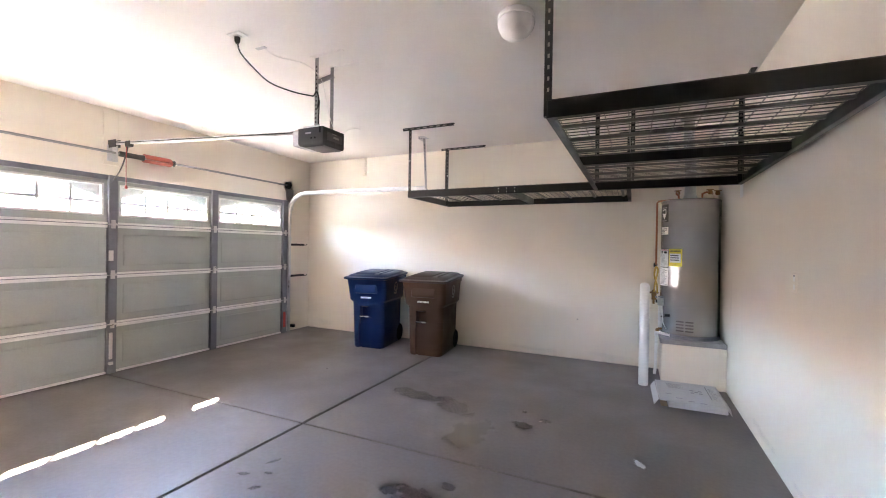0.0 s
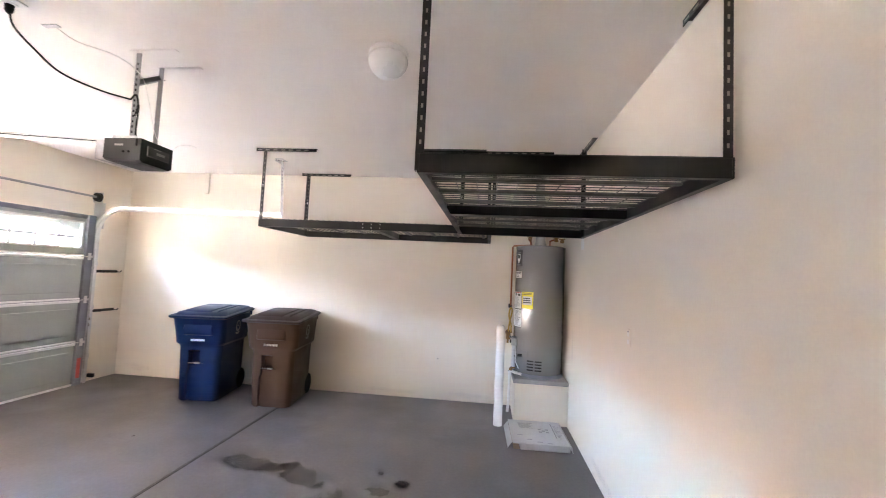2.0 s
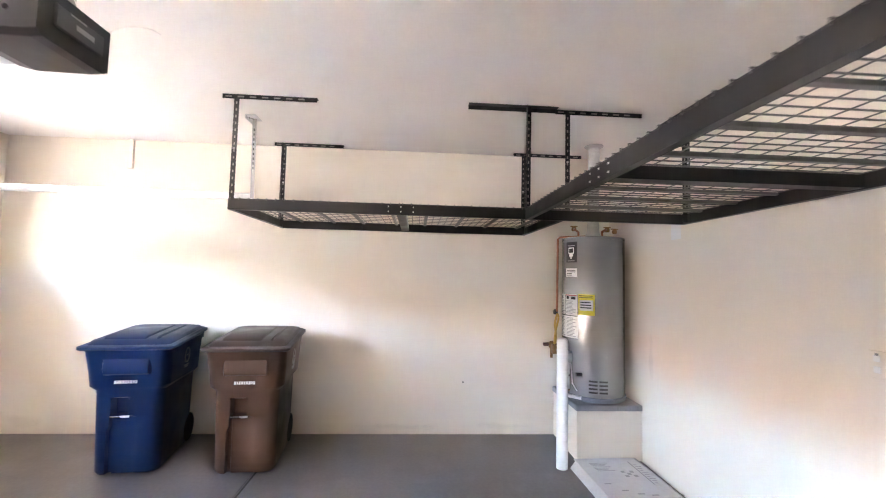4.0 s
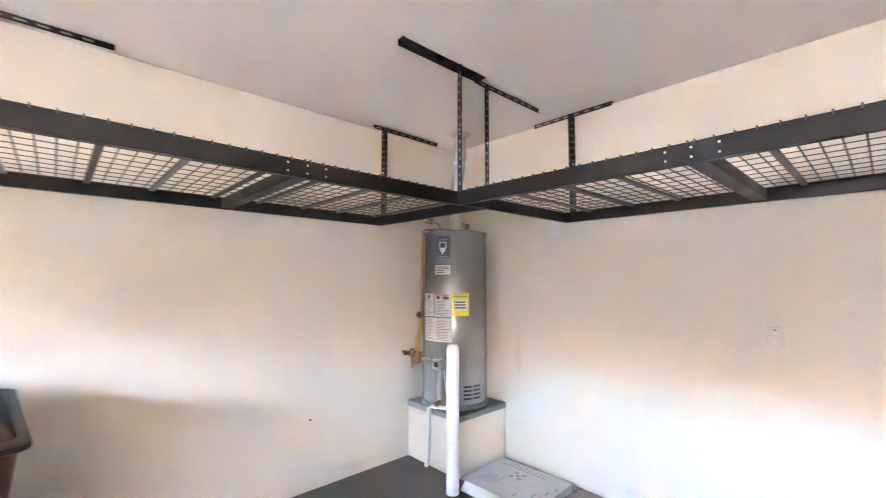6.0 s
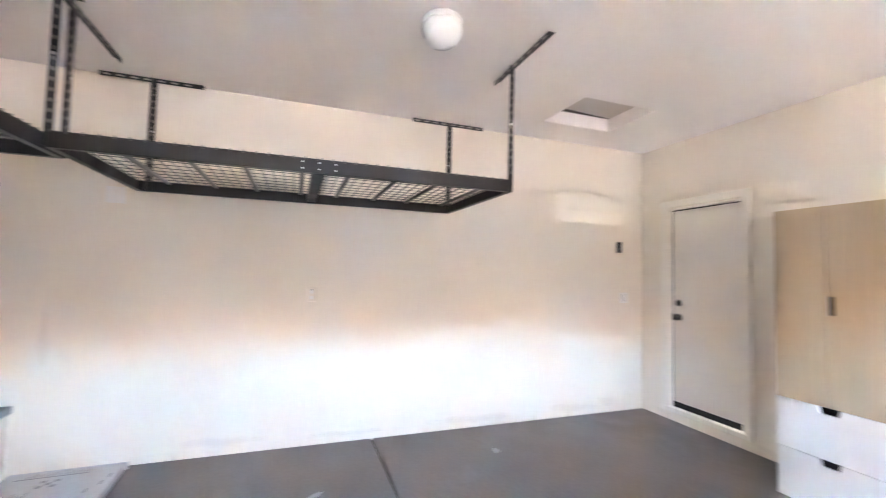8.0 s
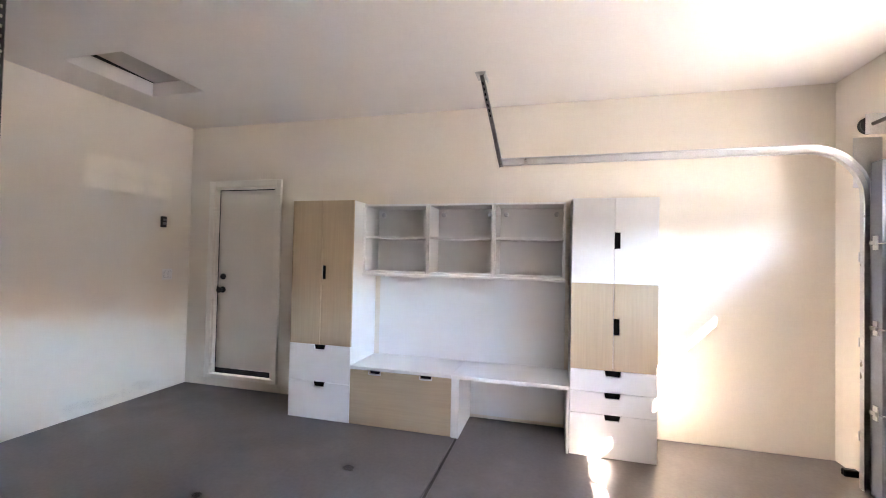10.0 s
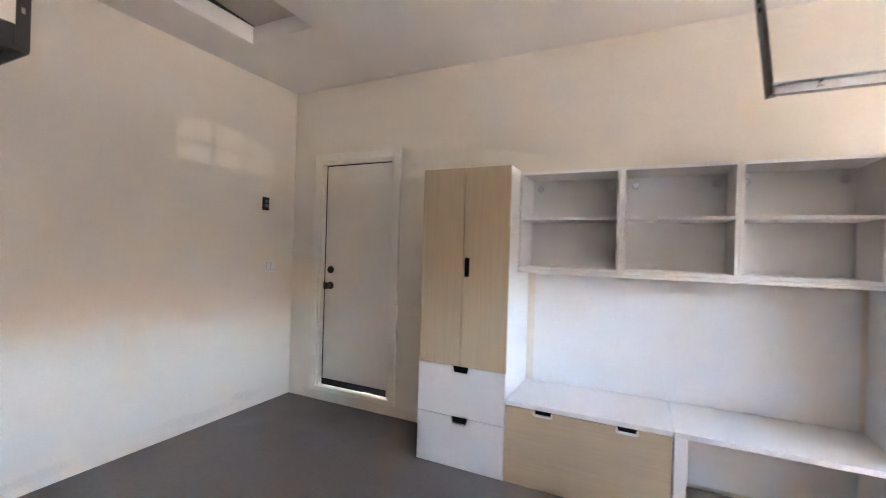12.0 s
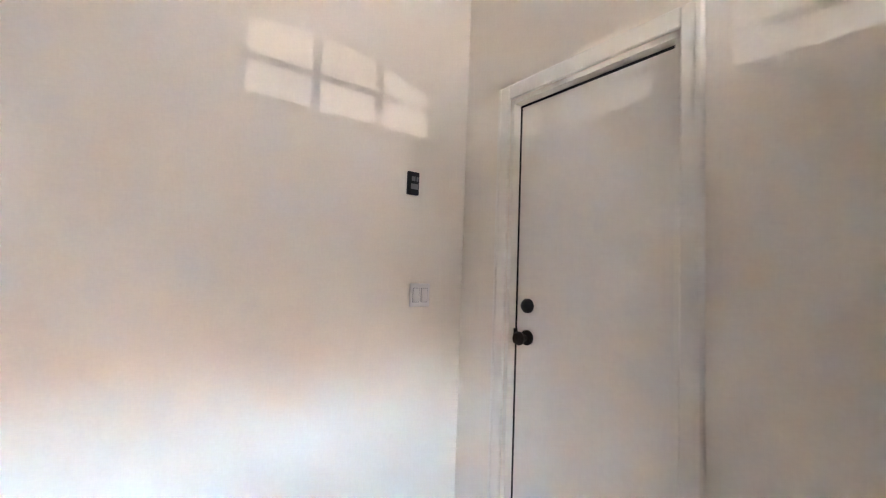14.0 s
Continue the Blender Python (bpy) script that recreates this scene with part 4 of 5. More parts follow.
wheeled_bin((-3.20, 4.70, 0.0), 9, BLUEBIN, BLUELID, "dark blue plastic wheeled bin against the cream wall", 2)
wheeled_bin((-2.305, 4.70, 0.0), 6, BROWNBIN, BROWNLID, "brown plastic wheeled bin against the cream wall", 5)

# ---------------- water heater corner ----------------
PX0, PY0, PZ = 0.42, 4.555, 0.475
plinth = thing("heater_plinth", (0.73, 4.88, 0), "cream plastered plinth with grey top slab in the corner", "plinth")
part("base", boxes((PX0 + 0.015, E, PY0 + 0.015, N, 0, PZ - 0.05)), WALL, plinth, w=True)
part("top_slab", boxes((PX0, E, PY0, N, PZ - 0.05, PZ), bevel=0.006), PLINTHTOP, plinth, "grey painted top slab", w=True)

HC = (0.708, 4.885)
HR, HT = 0.282, 1.945
heater = thing("water_heater", (*HC, PZ), "tall grey enamelled gas water heater on the plinth", "water heater")
bm = bmesh.new()
lathe(bm, (*HC, 0), [(HR - 0.035, PZ), (HR - 0.03, PZ + 0.035), (HR, PZ + 0.04), (HR, PZ + 0.05), (HR, HT - 0.02), (HR - 0.006, HT - 0.006), (HR - 0.02, HT), (0.02, HT + 0.004)], "z", 56)
tank = part("tank", bm, HEATER, heater, shade=True, w=True)
bm = bmesh.new()
lathe(bm, (*HC, HT), [(HR - 0.014, -0.024), (HR + 0.003, -0.022), (HR + 0.003, -0.004), (HR - 0.01, 0.004), (HR - 0.03, 0.004)], "z", 56)
part("top_cap", bm, HEATER, heater, shade=True, w=True)


def on_tank(bm, a0, a1, z0, z1, up=0.0015, r=HR):
    """A curved patch on the tank between two bearings (degrees from +x, anticlockwise)."""
    k = max(2, int(abs(a1 - a0) / 4))
    pts = [radians(a0 + (a1 - a0) * i / k) for i in range(k + 1)]
    rings(bm, [[(HC[0] + rr * math.cos(a), HC[1] + rr * math.sin(a), z) for rr, z in ((r - 0.004, z0), (r + up, z0), (r + up, z1), (r - 0.004, z1))] for a in pts])
    return bm


def text_bars(a0, a1, z0, z1, rows, up=0.0022, seed=1):
    rnd = random.Random(seed)
    bm = bmesh.new()
    for i in range(rows):
        z = z1 - (z1 - z0) * (i + 0.5) / rows
        h = (z1 - z0) / rows * 0.22
        on_tank(bm, a0, a0 + (a1 - a0) * rnd.uniform(0.6, 1.0), z - h, z + h, up)
    return bm


# bearings of the labels, seen from the garage side
lab = part("brand_label", on_tank(bmesh.new(), 191, 218, 1.71, 1.90), LABELK, tank, "black label with a pale emblem", w=True)
bm = bmesh.new()
on_tank(bm, 198, 211, 1.79, 1.848, 0.0025)
on_tank(bm, 200, 209, 1.765, 1.79, 0.0025)
on_tank(bm, 203, 206, 1.745, 1.765, 0.0025)
part("emblem", bm, LABELW, lab, "pale shield emblem", w=True)
part("emblem_field", on_tank(bmesh.new(), 199.5, 209.5, 1.80, 1.84, 0.0032), LABELK, lab, w=True)
part("emblem_edge", on_tank(bmesh.new(), 196, 213, 1.862, 1.868, 0.0025), LABELG, lab, w=True)
part("emblem_foot", on_tank(bmesh.new(), 196, 213, 1.722, 1.728, 0.0025), LABELG, lab, w=True)
lab = part("small_label", on_tank(bmesh.new(), 190, 218, 1.575, 1.655), LABELW, tank, "small white label", w=True)
part("print", text_bars(193, 215, 1.585, 1.645, 4, seed=2), LABELK, lab, w=True)
lab = part("warning_label", on_tank(bmesh.new(), 163, 187, 1.225, 1.415), LABELW, tank, "white warning label", w=True)
part("print", text_bars(165, 186, 1.235, 1.37, 9, seed=3), LABELG, lab, w=True)
part("pictogram", on_tank(bmesh.new(), 172, 178, 1.375, 1.405, 0.0025), LABELK, lab, w=True)
lab = part("warning_label", on_tank(bmesh.new(), 189, 219, 1.225, 1.415), LABELW, tank, "white warning label with red heading", w=True)
part("print", text_bars(191, 217, 1.235, 1.36, 10, seed=4), LABELG, lab, w=True)
part("heading", on_tank(bmesh.new(), 190, 218, 1.402, 1.412, 0.0025), LABELR, lab, w=True)
bm = bmesh.new()
on_tank(bm, 193, 199, 1.37, 1.397, 0.0025)
on_tank(bm, 205, 215, 1.37, 1.392, 0.0025)
part("pictogram", bm, LABELK, lab, w=True)
lab = part("energy_label", on_tank(bmesh.new(), 221, 250, 1.235, 1.42), LABELY, tank, "bright yellow energy label", w=True)
part("white_field", on_tank(bmesh.new(), 223.5, 247.5, 1.275, 1.37, 0.0022), LABELW, lab, w=True)
part("print", text_bars(225, 246, 1.29, 1.36, 3, 0.003, 5), LABELK, lab, w=True)
part("heading", text_bars(222.5, 249, 1.385, 1.415, 2, 0.0028, 6), LABELK, lab, w=True)
lab = part("instruction_label", on_tank(bmesh.new(), 163, 220, 1.02, 1.215), LABELW, tank, "large white instruction label", w=True)
part("print", text_bars(165, 190, 1.03, 1.205, 14, seed=7), LABELG, lab, w=True)
part("print", text_bars(193, 218, 1.03, 1.205, 14, seed=8), LABELG, lab, w=True)
bm = bmesh.new()
for a in (240, 258):
    for i in range(4):
        on_tank(bm, a, a + 15, 0.555 + 0.032 * i, 0.570 + 0.032 * i, 0.0015)
part("air_vents", bm, SLOT, tank, "dark air vent slots", w=True)
part("burner_door", on_tank(bmesh.new(), 222, 242, 0.70, 0.76, 0.006), HEATER, tank, w=True)
part("base_ring", lathe(bmesh.new(), (*HC, PZ), [(HR - 0.02, 0.0), (HR + 0.006, 0.0), (HR + 0.006, 0.035), (HR - 0.02, 0.04)], "z", 48), DULLSTEEL, heater, shade=True, w=True)
# gas control
ctl = part("gas_control", boxes((0.395, 0.455, 4.735, 4.83, 0.80, 0.885), bevel=0.010, seg=2), FLUE, heater, "grey metal gas control valve", w=True)
part("control_knob", boxes((0.378, 0.40, 4.765, 4.80, 0.825, 0.862), bevel=0.008, seg=2), BLACKPL, ctl, w=True)
part("control_plate", on_tank(bmesh.new(), 192, 208, 0.80, 0.90, 0.03), DULLSTEEL, ctl, w=True)
bm = bmesh.new()
tube(bm, [(0.425, 4.775, 0.80), (0.425, 4.775, 0.56)], 0.020, 10)
tube(bm, [(0.44, 4.74, 0.80), (0.45, 4.72, 0.62), (0.48, 4.69, 0.56)], 0.006, 6)
part("burner_conduit", bm, STEEL, heater, "metal burner tubes", True, w=True)
bm = bmesh.new()
lathe(bm, (0.49, 4.665, 0.71), [(0.017, 0.02), (0.017, -0.03)], "x", 12)
part("sight_plug", bm, BLACKPL, heater, shade=True, w=True)
bm = bmesh.new()
tube(bm, [(0.46, 4.80, 0.545), (0.415, 4.78, 0.545), (0.40, 4.78, 0.53)], 0.013, 8)
lathe(bm, (0.40, 4.78, 0.515), [(0.018, 0), (0.020, 0.02), (0.012, 0.03)], "z", 10)
part("drain_valve", bm, BRASS, heater, shade=True, w=True)

# flue and top pipes
flue = thing("flue_pipe", (0.69, 4.80, HT), "galvanised flue pipe rising from heater to ceiling", "flue")
bm = bmesh.new()
lathe(bm, (0.70, 4.86, HT), [(0.072, 0.0), (0.070, 0.03), (0.058, 0.06), (0.056, 0.08), (0.056, 0.14)], "z", 24)
part("draft_hood", bm, FLUE, flue, shade=True, w=True)
bm = bmesh.new()
tube(bm, smooth_path([(0.70, 4.86, HT + 0.12), (0.70, 4.86, HT + 0.32), (0.69, 4.83, HT + 0.46), (0.675, 4.79, HT + 0.60), (0.672, 4.78, HT + 0.70), (0.672, 4.78, H - 0.005)], 4), 0.053, 20)
part("pipe", bm, FLUE, flue, shade=True, w=True)
for c, z in (((0.70, 4.86), HT + 0.30), ((0.676, 4.792), HT + 0.60)):
    bm = bmesh.new()
    lathe(bm, (*c, z), [(0.054, 0), (0.058, 0.004), (0.058, 0.02), (0.054, 0.024)], "z", 20)
    part("seam", bm, STEEL, flue, shade=True, w=True)
bm = bmesh.new()
lathe(bm, (0.672, 4.778, H - 0.03), [(0.054, 0), (0.062, 0.012), (0.085, 0.022), (0.088, 0.029)], "z", 24)
part("ceiling_collar", bm, FLUE, flue, shade=True, w=True)

pipes = thing("water_pipes", (0.7, 5.0, HT), "copper water pipes and valves above the heater", "pipes")
bm = bmesh.new()
tube(bm, [(0.60, 4.97, HT), (0.60, 4.97, HT + 0.07), (0.58, 5.0, HT + 0.10), (0.60, 5.10, HT + 0.12), (0.62, N, HT + 0.12)], 0.011, 8)
part("supply_pipe", bm, COPPER, pipes, shade=True, w=True)
bm = bmesh.new()
tube(bm, [(0.82, 4.93, HT), (0.82, 4.93, HT + 0.08), (0.86, 4.95, HT + 0.10), (0.92, 5.02, HT + 0.11), (0.95, N, HT + 0.11)], 0.011, 8)
part("supply_pipe", bm, COPPER, pipes, shade=True, w=True)
for x, y, z in ((0.90, 4.99, HT + 0.105), (0.60, 5.09, HT + 0.118), (0.97, 4.98, HT + 0.09)):
    bm = bmesh.new()
    lathe(bm, (x, y, z - 0.022), [(0.018, 0), (0.024, 0.012), (0.024, 0.03), (0.016, 0.045)], "z", 10)
    box(bm, x - 0.035, x + 0.035, y - 0.006, y + 0.006, z + 0.020, z + 0.030)
    part("valve", bm, BRASS, pipes, "aged brass valve", True, w=True)
bm = bmesh.new()
tube(bm, [(0.60, 4.80, HT + 0.015), (0.40, 4.93, HT + 0.012), (0.385, 4.945, HT - 0.005), (0.385, 4.95, 1.60), (0.385, 4.96, 1.24)], 0.011, 8)
part("relief_pipe", bm, COPPER, pipes, "long copper relief pipe", True, w=True)

gas = thing("gas_line", (0.36, N, 0.9), "yellow flexible gas hose with a brass valve at the wall", "gas line")
bm = bmesh.new()
tube(bm, [(0.37, N, 0.90), (0.37, N - 0.09, 0.90)], 0.014, 8)
lathe(bm, (0.37, N - 0.12, 0.87), [(0.018, 0), (0.026, 0.015), (0.026, 0.05), (0.016, 0.07)], "z", 10)
tube(bm, [(0.37, N - 0.12, 0.90), (0.37, N - 0.12, 0.78)], 0.013, 8)
tube(bm, [(0.31, N - 0.12, 0.91), (0.42, N - 0.12, 0.91)], 0.010, 8)
part("wall_valve", bm, BRASS, gas, shade=True, w=True)
part("valve_handle", boxes((0.285, 0.335, N - 0.15, N - 0.11, 0.895, 0.925), bevel=0.006), MAROON, gas, "dark red valve handle", w=True)
part("gas_regulator", boxes((0.345, 0.395, N - 0.235, N - 0.18, 0.835, 0.925), bevel=0.008, seg=2), BRASS, gas, "square brass coupling", w=True)
bm = bmesh.new()
tube(bm, [(0.385, N - 0.21, 0.875), (0.40, N - 0.30, 0.87), (0.415, N - 0.37, 0.86)], 0.011, 8)
part("control_pipe", bm, DULLSTEEL, gas, "grey steel pipe to the control valve", True, w=True)
bm = bmesh.new()
tube(bm, smooth_path([(0.405, N - 0.12, 0.91), (0.40, N - 0.16, 1.0), (0.37, N - 0.22, 1.12), (0.385, N - 0.24, 1.215), (0.405, N - 0.215, 1.17), (0.385, N - 0.20, 1.06), (0.372, N - 0.205, 0.97), (0.37, N - 0.208, 0.92)]), 0.010, 8)
part("flex_hose", bm, YELLOWHOSE, gas, "yellow coated flexible hose", True, w=True)
bm = bmesh.new()
lathe(bm, (0.36, N - 0.21, 1.235), [(0.02, 0), (0.026, 0.01), (0.026, 0.03), (0.01, 0.04)], "x", 12)
part("union", bm, DARKMET, gas, shade=True, w=True)

drain = thing("drain_pipe", (0.43, 4.75, 0.02), "white plastic condensate pipe running down the plinth", "pipe")
bm = bmesh.new()
tube(bm, [(0.52, 4.68, PZ + 0.022), (0.44, 4.77, PZ + 0.022), (0.408, 4.85, PZ + 0.020), (0.394, 4.865, PZ + 0.004), (0.394, 4.868, 0.30), (0.392, 4.87, 0.13), (0.386, 4.88, 0.055), (0.383, 4.89, 0.016)], 0.016, 10)
part("pipe", bm, PVC, drain, shade=True, w=True)
bm = bmesh.new()
lathe(bm, (0.394, 4.866, PZ - 0.035), [(0.020, 0), (0.021, 0.03), (0.020, 0.05)], "z", 12)
part("elbow", bm, PVC, drain, shade=True, w=True)

bollard = thing("bollard", (0.262, 4.455, 0), "white painted steel bollard guarding the heater", "bollard")
bm = bmesh.new()
lathe(bm, (0, 0, 0), [(0.047, 0), (0.047, 1.02), (0.043, 1.042), (0.032, 1.056), (0.014, 1.062), (0.001, 1.063)], "z", 28)
part("post", bm, BOLLARD, bollard, shade=True)

# flattened carton
card = thing("flat_carton", (0.64, 4.16, 0), "flattened white printed cardboard carton on the floor", "carton", rz=1.5)
part("lid", boxes((-0.262, 0.262, -0.30, 0.33, 0.055, 0.062), bevel=0.002), CARD, card)
part("body", boxes((-0.19, 0.262, -0.292, 0.32, 0.0, 0.054), bevel=0.004), CARD, card)
bm = bmesh.new()
rings(bm, [[(-0.27, y, 0.060), (-0.266, y, 0.062), (-0.302, y + 0.01, 0.006), (-0.306, y + 0.01, 0.004)] for y in (-0.29, 0.28)])
part("flap", bm, CARD, card, "loose bent side flap")
bm = bmesh.new()
rings(bm, [[(0.27, y, 0.062), (0.274, y, 0.060), (0.286, y, 0.006), (0.282, y, 0.004)] for y in (-0.31, 0.33)])
part("flap", bm, CARD, card)
# brown board stands for the shadow under the lid's overhang
part("inside_shadow_board", boxes((-0.25, -0.195, -0.285, 0.25, 0.002, 0.006)), CARDEDGE, card)
bm = bmesh.new()
for i in range(7):
    box(bm, -0.17 + 0.002 * i, -0.02 - 0.02 * (i % 3), 0.235 - 0.022 * i, 0.242 - 0.022 * i, 0.062, 0.0632)
for a in range(3):
    for b_ in range(3):
        if (a + b_) % 2 == 0:
            box(bm, 0.02 + 0.035 * a, 0.05 + 0.035 * a, 0.0 + 0.035 * b_, 0.03 + 0.035 * b_, 0.062, 0.0632)
box(bm, 0.165, 0.175, -0.12, 0.26, 0.062, 0.0632)
for i in range(10):
    box(bm, 0.185, 0.21 + 0.012 * (i % 3), -0.10 + 0.033 * i, -0.092 + 0.033 * i, 0.062, 0.0632)
for x, y in ((-0.12, -0.2), (-0.03, -0.25), (0.06, -0.27), (-0.2, -0.1)):
    box(bm, x, x + 0.05, y, y + 0.012, 0.062, 0.0632)
part("print", bm, LABELG, card, "grey printed panels")["kind"] = "stuff"

# ---------------- cabinets ----------------
FY = -0.335     # cabinet fronts
def notch_front(bm, x0, x1, z0, z1, y, notches, nw=0.115, nd=0.042, t=0.018):
    """A drawer front with cut-outs in its top edge."""
    pts = [(x0, z0), (x1, z0), (x1, z1)]
    for c in sorted(notches, reverse=True):
        pts += [(c + nw / 2, z1), (c + nw / 2 - 0.010, z1 - nd), (c - nw / 2 + 0.010, z1 - nd), (c - nw / 2, z1)]
    pts.append((x0, z1))
    a = [bm.verts.new((x, y, z)) for x, z in pts]
    b = [bm.verts.new((x, y - t, z)) for x, z in pts]
    bm.faces.new(a)
    bm.faces.new(list(reversed(b)))
    k = len(pts)
    for i in range(k):
        bm.faces.new((a[i], b[i], b[(i + 1) % k], a[(i + 1) % k]))
    return bm


def door_pair(parent, x0, x1, z0, z1, hz, material, label):
    """Two doors; one has a cut-out grip at the meeting edge."""
    c, gh, gw = (x0 + x1) / 2, 0.062, 0.042
    for s in (-1, 1):
        e = x0 + 0.0015 if s < 0 else x1 - 0.0015
        i = c + s * 0.0022
        g = gw if s < 0 else 0.002
        pts = [(e, z0), (i, z0), (i, hz - gh), (c + s * g, hz - gh + 0.003), (c + s * g, hz + gh - 0.003), (i, hz + gh), (i, z1), (e, z1)]
        bm = bmesh.new()
        a = [bm.verts.new((x, FY, z)) for x, z in pts]
        b = [bm.verts.new((x, FY - 0.018, z)) for x, z in pts]
        bm.faces.new(a)
        bm.faces.new(list(reversed(b)))
        for k in range(8):
            bm.faces.new((a[k], b[k], b[(k + 1) % 8], a[(k + 1) % 8]))
        d = part("cabinet_door", bm, material, parent, label, w=True)
    # black plate paints the shade behind the door's cut-out
    part("grip_shade_plate", boxes((c - 0.05, c - 0.002, FY - 0.0215, FY - 0.019, hz - gh - 0.01, hz + gh + 0.01)), SLOT, parent, "black plate for the shade in the cut-out grip", w=True)


def tall_cabinet(x0, x1, top, label):
    cb = thing("cabinet", ((x0 + x1) / 2, (S + FY) / 2, 0), label, "cabinet", "tall cabinets")
    y1 = FY - 0.019
    part("body", boxes((x0, x0 + 0.018, S, y1, 0, top), (x1 - 0.018, x1, S, y1, 0, top), (x0 + 0.018, x1 - 0.018, S, y1, top - 0.018, top), (x0 + 0.018, x1 - 0.018, S, y1, 0.0, 0.018), (x0 + 0.018, x1 - 0.018, S, S + 0.006, 0.018, top - 0.018), bevel=0.0012), WHITECAB, cb, w=True)
    # black board behind the drawers paints the shade in their cut-outs
    part("inner_back", boxes((x0 + 0.02, x1 - 0.02, y1 - 0.012, y1 - 0.006, 0.02, 0.645)), SLOT, cb, w=True)
    part("inner_back", boxes((x0 + 0.02, x1 - 0.02, y1 - 0.012, y1 - 0.006, 0.65, top - 0.02)), WHITECAB, cb, w=True)
    return cb


A0, A1 = -1.247, -0.650
cabA = tall_cabinet(A0, A1, 1.918, "tall white cabinet with pale oak doors and white drawers")
door_pair(cabA, A0, A1, 0.653, 1.917, 1.285, OAK, "pale oak door")
for z0, z1 in ((0.006, 0.326), (0.330, 0.650)):
    part("drawer", notch_front(bmesh.new(), A0 + 0.0015, A1 - 0.0015, z0, z1, FY, [(A0 + A1) / 2]), WHITECAB, cabA, "white drawer front", w=True)
B0, B1 = -3.645, -3.050
cabB = tall_cabinet(B0, B1, 1.905, "tall white cabinet with white and oak doors and three drawers")
door_pair(cabB, B0, B1, 1.275, 1.904, 1.59, WHITECAB, "white door")
door_pair(cabB, B0, B1, 0.638, 1.272, 0.957, OAK, "pale oak door")
for z0, z1 in ((0.006, 0.314), (0.317, 0.474), (0.477, 0.635)):
    part("drawer", notch_front(bmesh.new(), B0 + 0.0015, B1 - 0.0015, z0, z1, FY, [(B0 + B1) / 2]), WHITECAB, cabB, "white drawer front", w=True)

bench = thing("bench_drawer", (-1.7, (S + FY) / 2, 0), "white low bench with one pale oak drawer front", "drawer unit")
part("body", boxes((-2.14, A0 - 0.003, S, FY - 0.019, 0, 0.018), (-2.142, -2.124, S, FY - 0.019, 0.018, 0.468), (A0 - 0.021, A0 - 0.003, S, FY - 0.019, 0.018, 0.468), bevel=0.001), WHITECAB, bench, w=True)
# black board stands for the shade inside the bench drawer's grips
part("drawer_shade_board", boxes((-2.12, A0 - 0.024, FY - 0.03, FY - 0.022, 0.02, 0.466)), SLOT, bench, w=True)
part("drawer", notch_front(bmesh.new(), -2.138, A0 - 0.004, 0.008, 0.464, FY, [-1.475, -1.925], 0.10, 0.032), OAKH, bench, "pale oak drawer front with two grips", w=True)
for c in (-1.475, -1.925):
    part("grip_lining", boxes((c - 0.047, c + 0.047, FY - 0.018, FY + 0.0008, 0.4322, 0.4402), (c - 0.056, c - 0.049, FY - 0.012, FY + 0.0008, 0.436, 0.463), (c + 0.049, c + 0.056, FY - 0.012, FY + 0.0008, 0.436, 0.463)), WHITECAB, bench, "white lining of a cut-out grip", w=True)
desk = thing("desk", (-2.2, (S + FY) / 2, 0), "long white desk top bridging bench and cabinet", "desk")
part("top", boxes((-3.047, -2.144, S, FY + 0.004, 0.470, 0.498), bevel=0.002), WHITECAB, desk, w=True)
part("top", boxes((-2.141, A0 - 0.003, S, FY + 0.002, 0.470, 0.497), bevel=0.002), WHITECAB, bench, w=True)
part("leg_panel", boxes((-2.205, -2.146, S, FY, 0, 0.469), bevel=0.002), WHITECAB, desk, w=True)
part("leg_panel", boxes((-3.046, -3.026, S, FY, 0, 0.469), bevel=0.002), WHITECAB, desk, w=True)
part("back_panel", boxes((-3.02, -1.30, S, S + 0.012, 0.50, 1.272), bevel=0.002), WHITECAB, desk, "thin white back board", w=True)
part("modesty_strip", boxes((-3.024, -2.207, S, S + 0.012, 0.03, 0.44), bevel=0.001), WHITECAB, desk, w=True)

def wall_shelf(x0, x1, label):
    sh = thing("wall_shelf", ((x0 + x1) / 2, S, 1.28), label, "wall shelf", "open wall shelves")
    y1, z0, z1, t = -0.535, 1.285, 1.905, 0.018
    part("side", boxes((x0, x0 + t, S, y1, z0, z1), bevel=0.001), WHITECAB, sh, w=True)
    part("side", boxes((x1 - t, x1, S, y1, z0, z1), bevel=0.001), WHITECAB, sh, w=True)
    part("top", boxes((x0 + t, x1 - t, S, y1, z1 - t, z1), bevel=0.001), WHITECAB, sh, w=True)
    part("bottom", boxes((x0 + t, x1 - t, S, y1, z0, z0 + t), bevel=0.001), WHITECAB, sh, w=True)
    part("back", boxes((x0 + t, x1 - t, S, S + 0.006, z0 + t, z1 - t)), WHITECAB, sh, w=True)
    part("shelf_board", boxes((x0 + t, x1 - t, S + 0.006, y1 - 0.004, 1.598, 1.616), bevel=0.001), WHITECAB, sh, w=True)
    for x in (x0 + 0.07, x1 - 0.07):
        bm = bmesh.new()
        lathe(bm, (x, S + 0.006, 1.835), [(0.022, 0), (0.022, 0.012), (0.014, 0.018)], "y", 14)
        part("hanging_fitting", bm, OPWHITE, sh, "round metal hanging fitting", True, w=True)
    return sh


for x0, x1 in ((-1.852, -1.250), (-2.430, -1.854), (-3.009, -2.432)):
    wall_shelf(x0, x1, "open white wall shelf with one inner board")
